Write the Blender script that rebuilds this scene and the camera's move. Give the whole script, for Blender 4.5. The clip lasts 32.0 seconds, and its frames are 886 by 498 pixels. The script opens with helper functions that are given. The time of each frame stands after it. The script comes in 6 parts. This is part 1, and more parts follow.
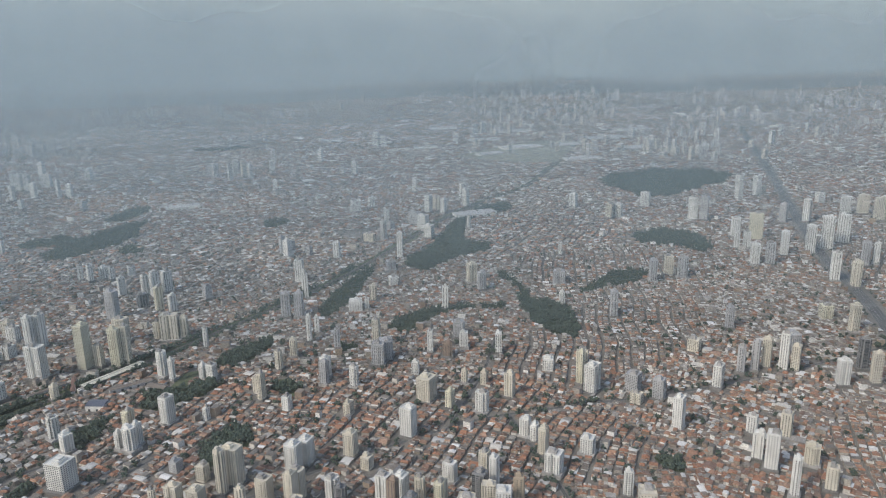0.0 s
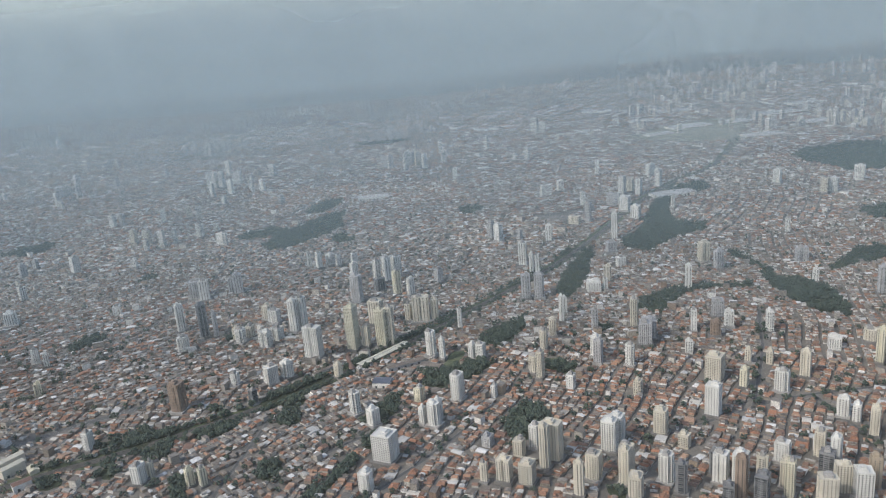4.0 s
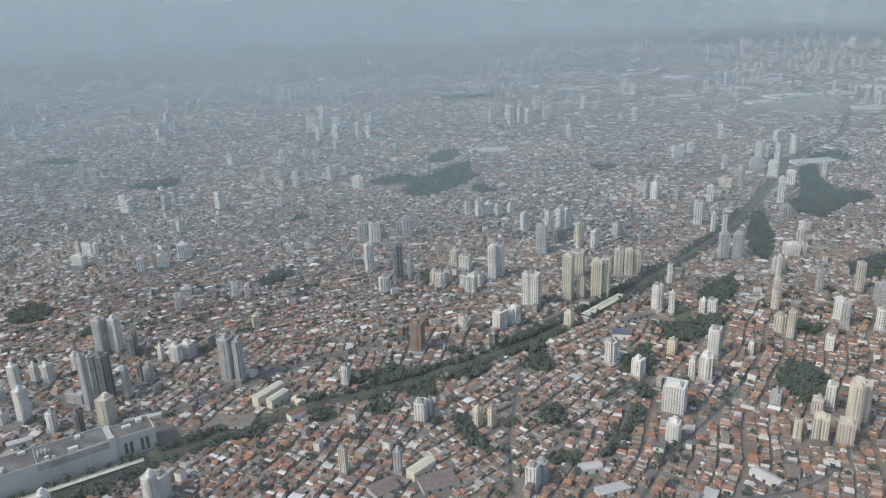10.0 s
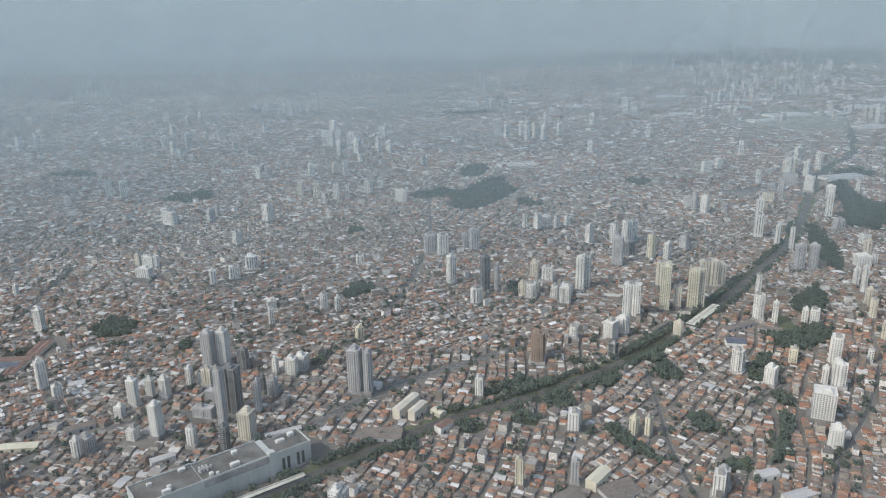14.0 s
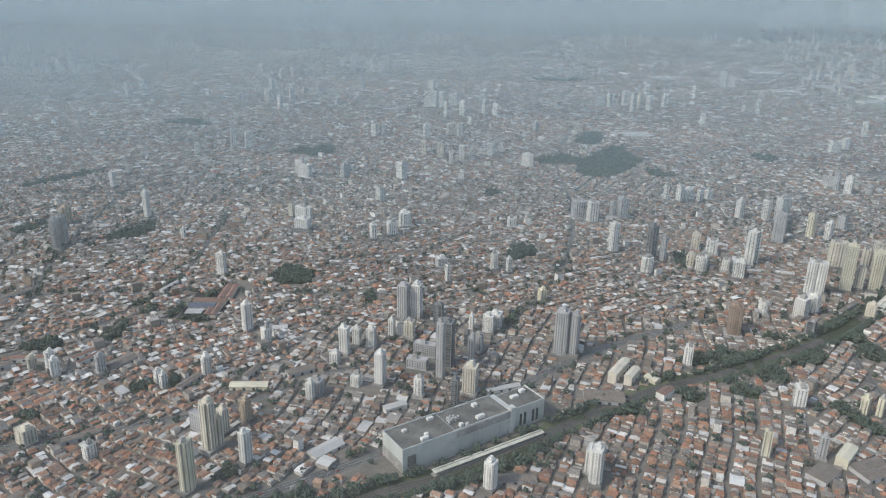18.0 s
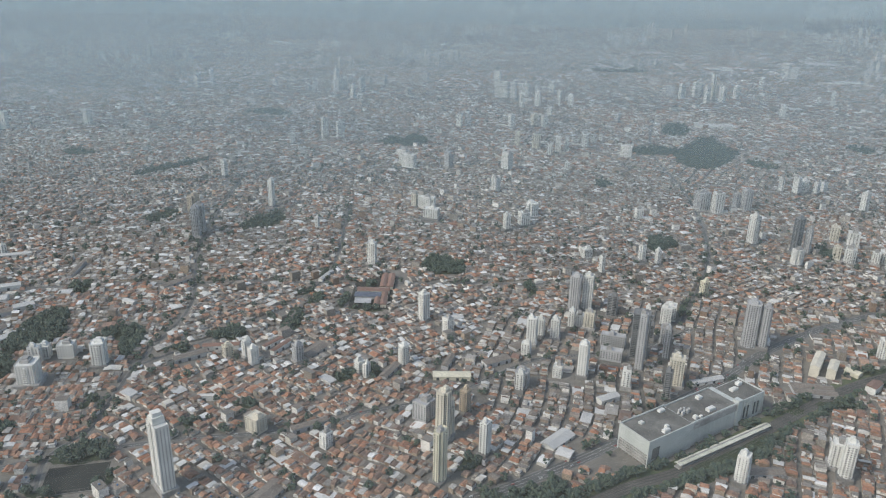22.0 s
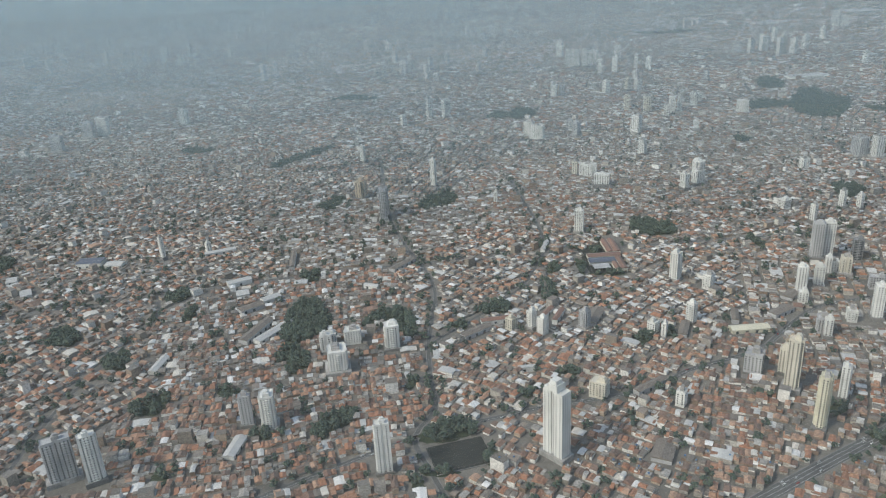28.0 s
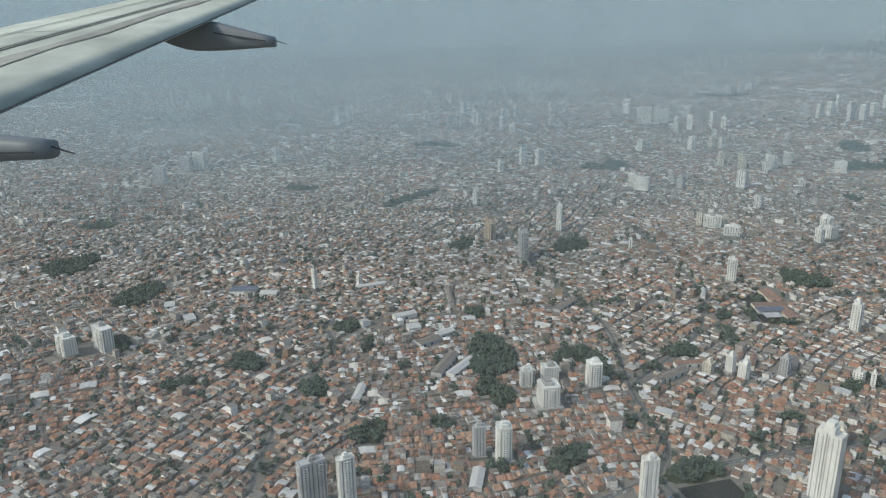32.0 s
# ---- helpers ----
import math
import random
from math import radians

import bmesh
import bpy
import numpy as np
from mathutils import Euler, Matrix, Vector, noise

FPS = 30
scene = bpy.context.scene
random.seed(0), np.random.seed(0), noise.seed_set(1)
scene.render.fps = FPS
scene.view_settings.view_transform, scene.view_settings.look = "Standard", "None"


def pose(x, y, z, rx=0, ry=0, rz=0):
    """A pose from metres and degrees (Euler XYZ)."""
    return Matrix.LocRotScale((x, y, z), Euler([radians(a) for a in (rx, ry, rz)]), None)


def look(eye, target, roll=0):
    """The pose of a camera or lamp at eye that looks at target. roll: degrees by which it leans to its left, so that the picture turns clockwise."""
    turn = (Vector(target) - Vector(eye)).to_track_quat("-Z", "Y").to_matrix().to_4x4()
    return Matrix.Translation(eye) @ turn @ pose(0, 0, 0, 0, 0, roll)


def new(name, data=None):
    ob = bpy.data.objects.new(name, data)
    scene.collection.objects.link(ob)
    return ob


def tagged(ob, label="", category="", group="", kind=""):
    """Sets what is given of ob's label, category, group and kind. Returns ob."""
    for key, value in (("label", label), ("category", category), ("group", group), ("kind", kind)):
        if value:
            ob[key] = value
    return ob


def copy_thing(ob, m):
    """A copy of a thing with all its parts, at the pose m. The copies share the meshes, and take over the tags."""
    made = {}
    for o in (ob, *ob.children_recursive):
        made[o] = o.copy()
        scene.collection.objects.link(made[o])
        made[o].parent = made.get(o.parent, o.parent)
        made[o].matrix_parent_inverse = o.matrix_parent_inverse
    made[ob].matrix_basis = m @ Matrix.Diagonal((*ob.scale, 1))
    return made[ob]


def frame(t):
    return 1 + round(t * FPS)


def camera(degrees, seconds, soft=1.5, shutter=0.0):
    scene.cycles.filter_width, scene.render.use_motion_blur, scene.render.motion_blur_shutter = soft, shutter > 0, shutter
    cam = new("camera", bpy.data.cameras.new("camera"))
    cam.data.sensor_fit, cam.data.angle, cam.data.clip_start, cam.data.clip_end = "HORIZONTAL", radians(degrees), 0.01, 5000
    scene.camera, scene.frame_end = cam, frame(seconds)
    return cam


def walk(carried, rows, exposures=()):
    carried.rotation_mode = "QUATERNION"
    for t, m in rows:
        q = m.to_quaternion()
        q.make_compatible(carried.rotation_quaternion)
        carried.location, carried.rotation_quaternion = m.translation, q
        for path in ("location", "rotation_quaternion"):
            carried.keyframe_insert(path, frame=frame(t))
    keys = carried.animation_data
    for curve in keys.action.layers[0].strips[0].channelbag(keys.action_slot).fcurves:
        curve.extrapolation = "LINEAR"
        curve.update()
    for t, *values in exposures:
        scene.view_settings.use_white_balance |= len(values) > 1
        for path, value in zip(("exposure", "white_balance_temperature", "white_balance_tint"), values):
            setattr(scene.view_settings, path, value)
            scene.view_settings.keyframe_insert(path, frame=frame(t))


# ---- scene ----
# A wide low-rise city seen from an airliner on its approach. x runs against the flight, y away from it, z up.
SOFTNESS = 1.15
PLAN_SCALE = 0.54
EXPOSURES = [(0.0, -0.31, 6500, 10), (5.5, -0.18, 6450, 10), (7.5, -0.11, 6450, 10), (9.5, -0.16, 6450, 10), (13.0, -0.11, 6450, 9), (19.0, -0.13, 6450, 8), (25.0, -0.18, 6500, 6), (32.0, -0.22, 6450, 3)]
cam = camera(61.75, 32.0, soft=SOFTNESS)
walk(cam, [
    (0.0, pose(0.0, 0.0, 328.3, 74.54, 1.14, -5.30)),
    (0.5, pose(-19.6, 1.2, 327.3, 73.29, 1.29, -2.92)),
    (1.0, pose(-39.1, 2.4, 326.4, 70.46, 0.82, -1.64)),
    (1.5, pose(-58.5, 3.5, 325.4, 71.60, 1.30, -0.39)),
    (2.0, pose(-77.9, 4.5, 324.5, 73.08, 2.32, -0.66)),
    (2.5, pose(-97.3, 5.4, 323.6, 74.32, 2.99, 0.81)),
    (3.0, pose(-116.6, 6.2, 322.7, 74.86, 3.58, 1.45)),
    (3.5, pose(-135.9, 6.9, 321.9, 75.11, 4.17, 2.06)),
    (4.0, pose(-155.1, 7.6, 321.0, 74.30, 4.78, 2.92)),
    (4.5, pose(-174.3, 8.2, 320.2, 74.97, 5.24, 3.46)),
    (6.5, pose(-250.7, 9.8, 316.9, 72.36, 4.74, 4.46)),
    (7.0, pose(-269.7, 10.1, 316.1, 70.98, 4.15, 3.64)),
    (7.5, pose(-288.6, 10.2, 315.3, 71.78, 2.54, 3.37)),
    (8.0, pose(-307.6, 10.3, 314.6, 73.99, 1.31, 3.02)),
    (8.5, pose(-326.5, 10.3, 313.8, 75.85, 1.21, 3.55)),
    (9.0, pose(-345.4, 10.3, 313.0, 74.06, 1.97, 4.42)),
    (9.5, pose(-364.2, 10.1, 312.3, 72.14, 2.23, 4.51)),
    (10.0, pose(-383.1, 10.0, 311.5, 71.50, 1.99, 4.63)),
    (10.5, pose(-401.9, 9.7, 310.8, 71.43, 1.95, 3.76)),
    (11.0, pose(-420.6, 9.4, 310.0, 71.50, 1.95, 3.77)),
    (11.5, pose(-439.4, 9.0, 309.3, 71.01, 2.19, 3.95)),
    (12.0, pose(-458.1, 8.6, 308.5, 70.36, 2.48, 2.92)),
    (12.5, pose(-476.9, 8.1, 307.8, 69.65, 2.90, 2.40)),
    (13.0, pose(-495.6, 7.5, 307.0, 71.57, 2.04, 1.95)),
    (13.5, pose(-514.3, 6.9, 306.3, 72.46, 1.28, 1.44)),
    (15.5, pose(-589.0, 3.8, 303.3, 73.44, -0.24, 3.20)),
    (16.0, pose(-607.6, 2.9, 302.6, 73.10, -0.17, 3.80)),
    (16.5, pose(-626.2, 1.9, 301.8, 72.24, -0.52, 3.91)),
    (17.0, pose(-644.9, 0.9, 301.0, 71.24, -0.50, 4.70)),
    (17.5, pose(-663.5, -0.2, 300.3, 70.45, -0.77, 5.45)),
    (18.0, pose(-682.1, -1.3, 299.5, 70.24, -1.14, 5.38)),
    (18.5, pose(-700.8, -2.4, 298.7, 69.98, -0.89, 6.37)),
    (19.0, pose(-719.4, -3.6, 297.9, 70.09, -1.19, 6.03)),
    (19.5, pose(-738.1, -4.9, 297.1, 70.76, -1.24, 5.92)),
    (20.0, pose(-756.7, -6.2, 296.3, 70.60, -1.53, 5.40)),
    (20.5, pose(-775.4, -7.6, 295.5, 70.97, -1.93, 4.99)),
    (21.0, pose(-794.0, -9.0, 294.7, 70.93, -1.86, 5.26)),
    (21.5, pose(-812.7, -10.4, 293.9, 70.32, -1.36, 6.00)),
    (22.0, pose(-831.4, -11.9, 293.0, 69.60, -1.22, 6.31)),
    (22.5, pose(-850.1, -13.4, 292.2, 69.27, -1.16, 5.50)),
    (23.0, pose(-868.8, -15.0, 291.3, 68.70, -0.69, 5.51)),
    (23.5, pose(-887.5, -16.6, 290.4, 68.35, -0.92, 5.14)),
    (24.0, pose(-906.2, -18.2, 289.5, 67.89, -1.10, 4.98)),
    (24.5, pose(-925.0, -19.9, 288.6, 68.96, -1.71, 4.39)),
    (25.0, pose(-943.8, -21.6, 287.7, 68.84, -1.61, 4.43)),
    (25.5, pose(-962.6, -23.4, 286.7, 68.28, -0.91, 5.01)),
    (27.5, pose(-1038.0, -30.8, 282.7, 68.63, 3.22, 4.13)),
    (28.0, pose(-1056.9, -32.7, 281.7, 68.27, 3.02, 4.22)),
    (28.5, pose(-1075.9, -34.6, 280.6, 67.85, 2.45, 4.30)),
    (29.0, pose(-1094.9, -36.6, 279.6, 68.27, 2.38, 4.79)),
    (29.5, pose(-1113.9, -38.6, 278.5, 68.97, 2.15, 4.40)),
    (30.0, pose(-1133.0, -40.7, 277.3, 68.83, 2.02, 4.76)),
    (30.5, pose(-1152.1, -42.7, 276.2, 71.67, 2.16, 4.02)),
    (31.0, pose(-1171.2, -44.8, 275.0, 73.36, 2.33, 4.27)),
    (31.5, pose(-1190.4, -46.9, 273.8, 73.88, 2.08, 5.36)),
    (32.0, pose(-1209.6, -49.1, 272.6, 72.47, 0.83, 5.52)),
], EXPOSURES)

# ---------------------------------------------------------------- world and sun
SUN_FROM = Vector((-0.76, -0.50, 0.85)).normalized()
SUN_UP = math.asin(SUN_FROM.z)
world = bpy.data.worlds.new("hazy_sky")
scene.world = world
world.use_nodes = True
wn, wl = world.node_tree.nodes, world.node_tree.links
wn.clear()
sky = wn.new("ShaderNodeTexSky")
sky.sky_type, sky.sun_disc = "NISHITA", False
sky.sun_elevation, sky.sun_rotation = SUN_UP, math.atan2(SUN_FROM.x, SUN_FROM.y)
sky.altitude, sky.air_density, sky.dust_density, sky.ozone_density = 700, 1.2, 4.0, 1.0
coords = wn.new("ShaderNodeTexCoord")
split = wn.new("ShaderNodeSeparateXYZ")
low = wn.new("ShaderNodeMapRange")
low.interpolation_type = "SMOOTHSTEP"
low.inputs[1].default_value, low.inputs[2].default_value = -0.02, 0.28
low.inputs[3].default_value, low.inputs[4].default_value = 1.0, 0.0
murk = wn.new("ShaderNodeMapRange")
murk.interpolation_type = "SMOOTHSTEP"
murk.inputs[1].default_value, murk.inputs[2].default_value = -0.16, 0.02
veil = wn.new("ShaderNodeMixRGB")
veil.inputs[1].default_value = (0.47, 0.565, 0.60, 1)
veil.inputs[2].default_value = (0.69, 0.79, 0.805, 1)
sky_bg, veil_bg, mix_bg, w_out = (wn.new(k) for k in ("ShaderNodeBackground", "ShaderNodeBackground", "ShaderNodeMixShader", "ShaderNodeOutputWorld"))
sky_bg.inputs[1].default_value = 0.185
veil_bg.inputs[1].default_value = 1.0
wl.new(coords.outputs["Generated"], split.inputs[0])
wl.new(split.outputs[2], low.inputs[0])
wl.new(split.outputs[2], murk.inputs[0])
wl.new(murk.outputs[0], veil.inputs[0])
wl.new(sky.outputs[0], sky_bg.inputs[0])
wl.new(veil.outputs[0], veil_bg.inputs[0])
wl.new(low.outputs[0], mix_bg.inputs[0])
wl.new(sky_bg.outputs[0], mix_bg.inputs[1])
wl.new(veil_bg.outputs[0], mix_bg.inputs[2])
wl.new(mix_bg.outputs[0], w_out.inputs[0])

sun = new("sun", bpy.data.lights.new("sun", "SUN"))
sun.data.energy, sun.data.angle, sun.data.color = 2.3, radians(1.0), (1.0, 0.955, 0.86)
sun.matrix_world = look(SUN_FROM * 3000, (0, 0, 0))


# ---------------------------------------------------------------- materials
def material(name, colours, rough=0.8, metal=0.0, grain=1.5, blotch=30.0, spread=0.25, source="island", bump=0.3, gloss=0.3, haze_sheen=0.10, fine=1.0):
    """Colours are picked piece by piece (by island or by object) or, with source "place", mixed by a broad noise."""
    m = bpy.data.materials.new(name)
    m.use_nodes = True
    n, l = m.node_tree.nodes, m.node_tree.links
    b = n["Principled BSDF"]
    ramp = n.new("ShaderNodeValToRGB")
    ramp.color_ramp.interpolation = "LINEAR" if source == "place" else "CONSTANT"
    stops = ramp.color_ramp.elements
    while len(stops) < len(colours):
        stops.new(0.5)
    for i, c in enumerate(colours):
        if source == "place":
            stops[i].position = 0.3 + 0.4 * i / max(1, len(colours) - 1)
        else:
            stops[i].position = i / len(colours)
        stops[i].color = (*c, 1)
    if len(colours) < len(stops):
        stops.remove(stops[len(stops) - 1])
    geo, tc = n.new("ShaderNodeNewGeometry"), n.new("ShaderNodeTexCoord")
    where = geo.outputs["Position"]
    big, small = n.new("ShaderNodeTexNoise"), n.new("ShaderNodeTexNoise")
    big.inputs["Scale"].default_value, small.inputs["Scale"].default_value = 1 / blotch, 1 / grain
    big.inputs["Detail"].default_value, small.inputs["Detail"].default_value = 5, 4
    l.new(where, big.inputs["Vector"])
    l.new(where, small.inputs["Vector"])
    if source == "island":
        l.new(geo.outputs["Random Per Island"], ramp.inputs[0])
    elif source == "object":
        info = n.new("ShaderNodeObjectInfo")
        l.new(info.outputs["Random"], ramp.inputs[0])
    else:
        l.new(big.outputs[0], ramp.inputs[0])
    add = n.new("ShaderNodeMath")
    add.operation = "MULTIPLY_ADD"
    add.inputs[1].default_value = fine
    l.new(small.outputs[0], add.inputs[0])
    l.new(big.outputs[0], add.inputs[2])
    shade = n.new("ShaderNodeMapRange")
    shade.inputs[1].default_value, shade.inputs[2].default_value = 0.1 + 0.5 * fine, 0.9 + 0.5 * fine
    shade.inputs[3].default_value, shade.inputs[4].default_value = 1 - spread, 1 + spread
    l.new(add.outputs[0], shade.inputs[0])
    mul = n.new("ShaderNodeVectorMath")
    mul.operation = "SCALE"
    l.new(ramp.outputs[0], mul.inputs[0])
    l.new(shade.outputs[0], mul.inputs["Scale"])
    l.new(mul.outputs[0], b.inputs["Base Color"])
    b.inputs["Roughness"].default_value, b.inputs["Metallic"].default_value = rough, metal
    b.inputs["Specular IOR Level"].default_value = gloss
    # Bluish sheen imitates haze: it pales surfaces seen at grazing angles.
    b.inputs["Sheen Weight"].default_value, b.inputs["Sheen Roughness"].default_value = haze_sheen, 0.6
    b.inputs["Sheen Tint"].default_value = (0.92, 0.97, 1.0, 1)
    if bump:
        bm_node = n.new("ShaderNodeBump")
        bm_node.inputs["Strength"].default_value, bm_node.inputs["Distance"].default_value = bump, 0.15
        l.new(small.outputs[0], bm_node.inputs["Height"])
        l.new(bm_node.outputs[0], b.inputs["Normal"])
    return m


TILE = [(0.335, 0.165, 0.10), (0.265, 0.138, 0.088), (0.37, 0.215, 0.14), (0.205, 0.125, 0.095), (0.31, 0.17, 0.11), (0.385, 0.25, 0.175), (0.24, 0.152, 0.112), (0.175, 0.12, 0.096)]
SHEET = [(0.205, 0.185, 0.165), (0.27, 0.248, 0.222), (0.165, 0.148, 0.13), (0.235, 0.207, 0.18), (0.34, 0.318, 0.288), (0.19, 0.162, 0.138), (0.15, 0.138, 0.122),
         (0.25, 0.207, 0.172), (0.40, 0.378, 0.345), (0.18, 0.152, 0.128)]
PALE = [(0.60, 0.585, 0.55), (0.74, 0.725, 0.70), (0.50, 0.49, 0.47), (0.62, 0.575, 0.505)]
PLASTER = [(0.42, 0.385, 0.335), (0.31, 0.28, 0.24), (0.55, 0.52, 0.465), (0.24, 0.205, 0.17), (0.38, 0.30, 0.225), (0.70, 0.675, 0.63), (0.23, 0.16, 0.115), (0.35, 0.32, 0.285), (0.74, 0.72, 0.68), (0.29, 0.225, 0.175)]
M_TILE = material("clay_roof_tiles", TILE, 0.85, fine=3.0, grain=1.0, blotch=14)
M_SHEET = material("weathered_fibre_cement_roof", SHEET, 0.8, fine=3.0, grain=1.0, blotch=14)
M_PALE = material("pale_metal_roof", PALE, 0.55, grain=2.0, blotch=20, spread=0.15, gloss=0.5)
M_WALL = material("painted_plaster", PLASTER, 0.9, fine=3.0, grain=1.0, blotch=18)
M_GROUND = material("city_ground", [(0.13, 0.122, 0.108), (0.16, 0.148, 0.13), (0.19, 0.172, 0.148), (0.145, 0.135, 0.115)], 0.95, grain=4, blotch=70, spread=0.3, source="place")
M_ROAD = material("worn_asphalt", [(0.085, 0.085, 0.085), (0.12, 0.12, 0.115)], 0.9, grain=1.5, blotch=25, source="place")
M_PAVE = material("concrete_pavement", [(0.16, 0.155, 0.145), (0.22, 0.21, 0.20)], 0.9, grain=1.2, blotch=12, source="place")
M_BALLAST = material("railway_ballast", [(0.07, 0.067, 0.06), (0.105, 0.10, 0.09)], 0.95, grain=0.7, blotch=16, source="place")
M_STEEL = material("rail_steel", [(0.24, 0.20, 0.17), (0.30, 0.27, 0.24)], 0.5, 0.8, source="place")
M_GRASS = material("rough_grass", [(0.045, 0.065, 0.03), (0.085, 0.105, 0.05), (0.12, 0.12, 0.065)], 0.95, grain=1.8, blotch=22, source="place")
M_FIELD = material("dry_grass", [(0.20, 0.20, 0.15), (0.27, 0.26, 0.20), (0.16, 0.17, 0.12)], 0.95, grain=6, blotch=90, source="place")
M_UNDER = material("dark_grove_floor", [(0.042, 0.056, 0.034), (0.062, 0.076, 0.044)], 0.95, grain=1.5, blotch=10, source="place", haze_sheen=0.0)
M_LEAF = material("tree_leaves", [(0.040, 0.062, 0.050), (0.046, 0.070, 0.052), (0.056, 0.080, 0.054), (0.042, 0.064, 0.050), (0.066, 0.086, 0.056)], 0.75, haze_sheen=0.12, grain=0.8, blotch=9, spread=0.35)
M_BARK = material("bark", [(0.10, 0.075, 0.055), (0.15, 0.115, 0.085)], 0.9, source="place")
M_GLASS = material("window_glass", [(0.035, 0.042, 0.05), (0.06, 0.068, 0.075), (0.10, 0.105, 0.11)], 0.15, grain=3, bump=0, gloss=0.6)
M_PAINT = material("white_road_paint", [(0.60, 0.60, 0.58), (0.70, 0.70, 0.68)], 0.7, source="place")
M_COURT = material("dark_court_surface", [(0.026, 0.030, 0.028), (0.042, 0.042, 0.038)], 0.9, haze_sheen=0.0, grain=1.0, blotch=20, source="place")
M_TANK = material("blue_water_tank", [(0.08, 0.16, 0.30), (0.12, 0.22, 0.36), (0.35, 0.37, 0.40)], 0.5, source="object")
TONES = {
    "white": [(0.64, 0.63, 0.59), (0.76, 0.75, 0.71)], "cream": [(0.57, 0.53, 0.44), (0.67, 0.62, 0.52)], "grey": [(0.39, 0.39, 0.395), (0.49, 0.485, 0.48)],
    "yellow": [(0.60, 0.565, 0.44), (0.69, 0.65, 0.51)], "ochre": [(0.40, 0.325, 0.24), (0.48, 0.40, 0.30)], "brown": [(0.26, 0.195, 0.15), (0.33, 0.25, 0.195)],
    "dark": [(0.20, 0.205, 0.215), (0.26, 0.262, 0.265)]}
M_TONE = {k: material(k + "_render", v, 0.85, grain=2.0, blotch=11, spread=0.12, source="place") for k, v in TONES.items()}
M_CONCRETE = material("stained_concrete", [(0.30, 0.29, 0.275), (0.42, 0.405, 0.385)], 0.9, grain=1.4, blotch=9, spread=0.3, source="place")
MT_SCHOOL = material("orange_school_tiles", [(0.235, 0.135, 0.102), (0.205, 0.122, 0.095)], 0.85, grain=0.9, blotch=14, source="object")
M_FARWALL = material("far_tower_render", [(0.68, 0.66, 0.62), (0.58, 0.54, 0.47), (0.72, 0.70, 0.66), (0.46, 0.455, 0.45), (0.62, 0.58, 0.5)], 0.85, grain=3, blotch=12, spread=0.12)
M_FARGLASS = material("far_window_strip", [(0.20, 0.20, 0.21), (0.28, 0.27, 0.265), (0.36, 0.35, 0.34)], 0.6, bump=0)
M_DECK = material("parking_deck", [(0.095, 0.09, 0.08), (0.18, 0.17, 0.155)], 0.9, grain=2, blotch=12, source="place", haze_sheen=0.12)
M_CANOPY = material("cream_sheet_roof", [(0.60, 0.585, 0.475), (0.70, 0.69, 0.60)], 0.6, grain=2, blotch=8, spread=0.15, source="place")
M_MALL = material("pale_cladding", [(0.47, 0.49, 0.465), (0.56, 0.575, 0.55)], 0.8, grain=2, blotch=18, spread=0.14, source="place")
M_BLUE = material("blue_sheet_roof", [(0.085, 0.10, 0.14), (0.105, 0.12, 0.16)], 0.6, source="place")


# ---------------------------------------------------------------- mesh helpers
def mesh_of(name, verts, faces, mats, index=None):
    me = bpy.data.meshes.new(name)
    me.from_pydata(verts, [], faces)
    for m in mats:
        me.materials.append(m)
    if index is not None:
        me.polygons.foreach_set("material_index", np.asarray(index, dtype=np.int32))
    me.update()
    return me


def part(name, bm, mat, parent=None, label=""):
    """Links a bmesh, or a mesh, as one object under a thing or a part."""
    if isinstance(bm, bmesh.types.BMesh):
        me = bpy.data.meshes.new(name)
        bm.to_mesh(me)
        bm.free()
        me.materials.append(mat)
    else:
        me = bm
    ob = new(name, me)
    ob.parent = parent
    return tagged(ob, label) if label else ob


def solid(*boxes):
    """A bmesh of boxes (x0, x1, y0, y1, z0, z1)."""
    bm = bmesh.new()
    for x0, x1, y0, y1, z0, z1 in boxes:
        v = [bm.verts.new((x, y, z)) for z in (z0, z1) for x, y in ((x0, y0), (x1, y0), (x1, y1), (x0, y1))]
        for q in ((3, 2, 1, 0), (4, 5, 6, 7), (0, 1, 5, 4), (1, 2, 6, 5), (2, 3, 7, 6), (3, 0, 4, 7)):
            bm.faces.new([v[i] for i in q])
    return bm


def prism(outline, z0, z1, top=True):
    bm = bmesh.new()
    lo = [bm.verts.new((x, y, z0)) for x, y in outline]
    hi = [bm.verts.new((x, y, z1)) for x, y in outline]
    n = len(outline)
    for i in range(n):
        bm.faces.new((lo[i], lo[(i + 1) % n], hi[(i + 1) % n], hi[i]))
    if top:
        bm.faces.new(hi)
    return bm


def ribbon(points, half, z, step=18.0):
    """Verts and faces of a flat strip of that half width along a smooth line through points."""
    pts = [Vector((x, y)) for x, y in points]
    line = []
    for i in range(len(pts) - 1):
        p0, p1, p2, p3 = pts[max(i - 1, 0)], pts[i], pts[i + 1], pts[min(i + 2, len(pts) - 1)]
        k = max(2, int((p2 - p1).length / step))
        for j in range(k):
            s = j / k
            line.append(0.5 * (2 * p1 + (p2 - p0) * s + (2 * p0 - 5 * p1 + 4 * p2 - p3) * s * s + (3 * p1 - p0 - 3 * p2 + p3) * s ** 3))
    line.append(pts[-1])
    return line


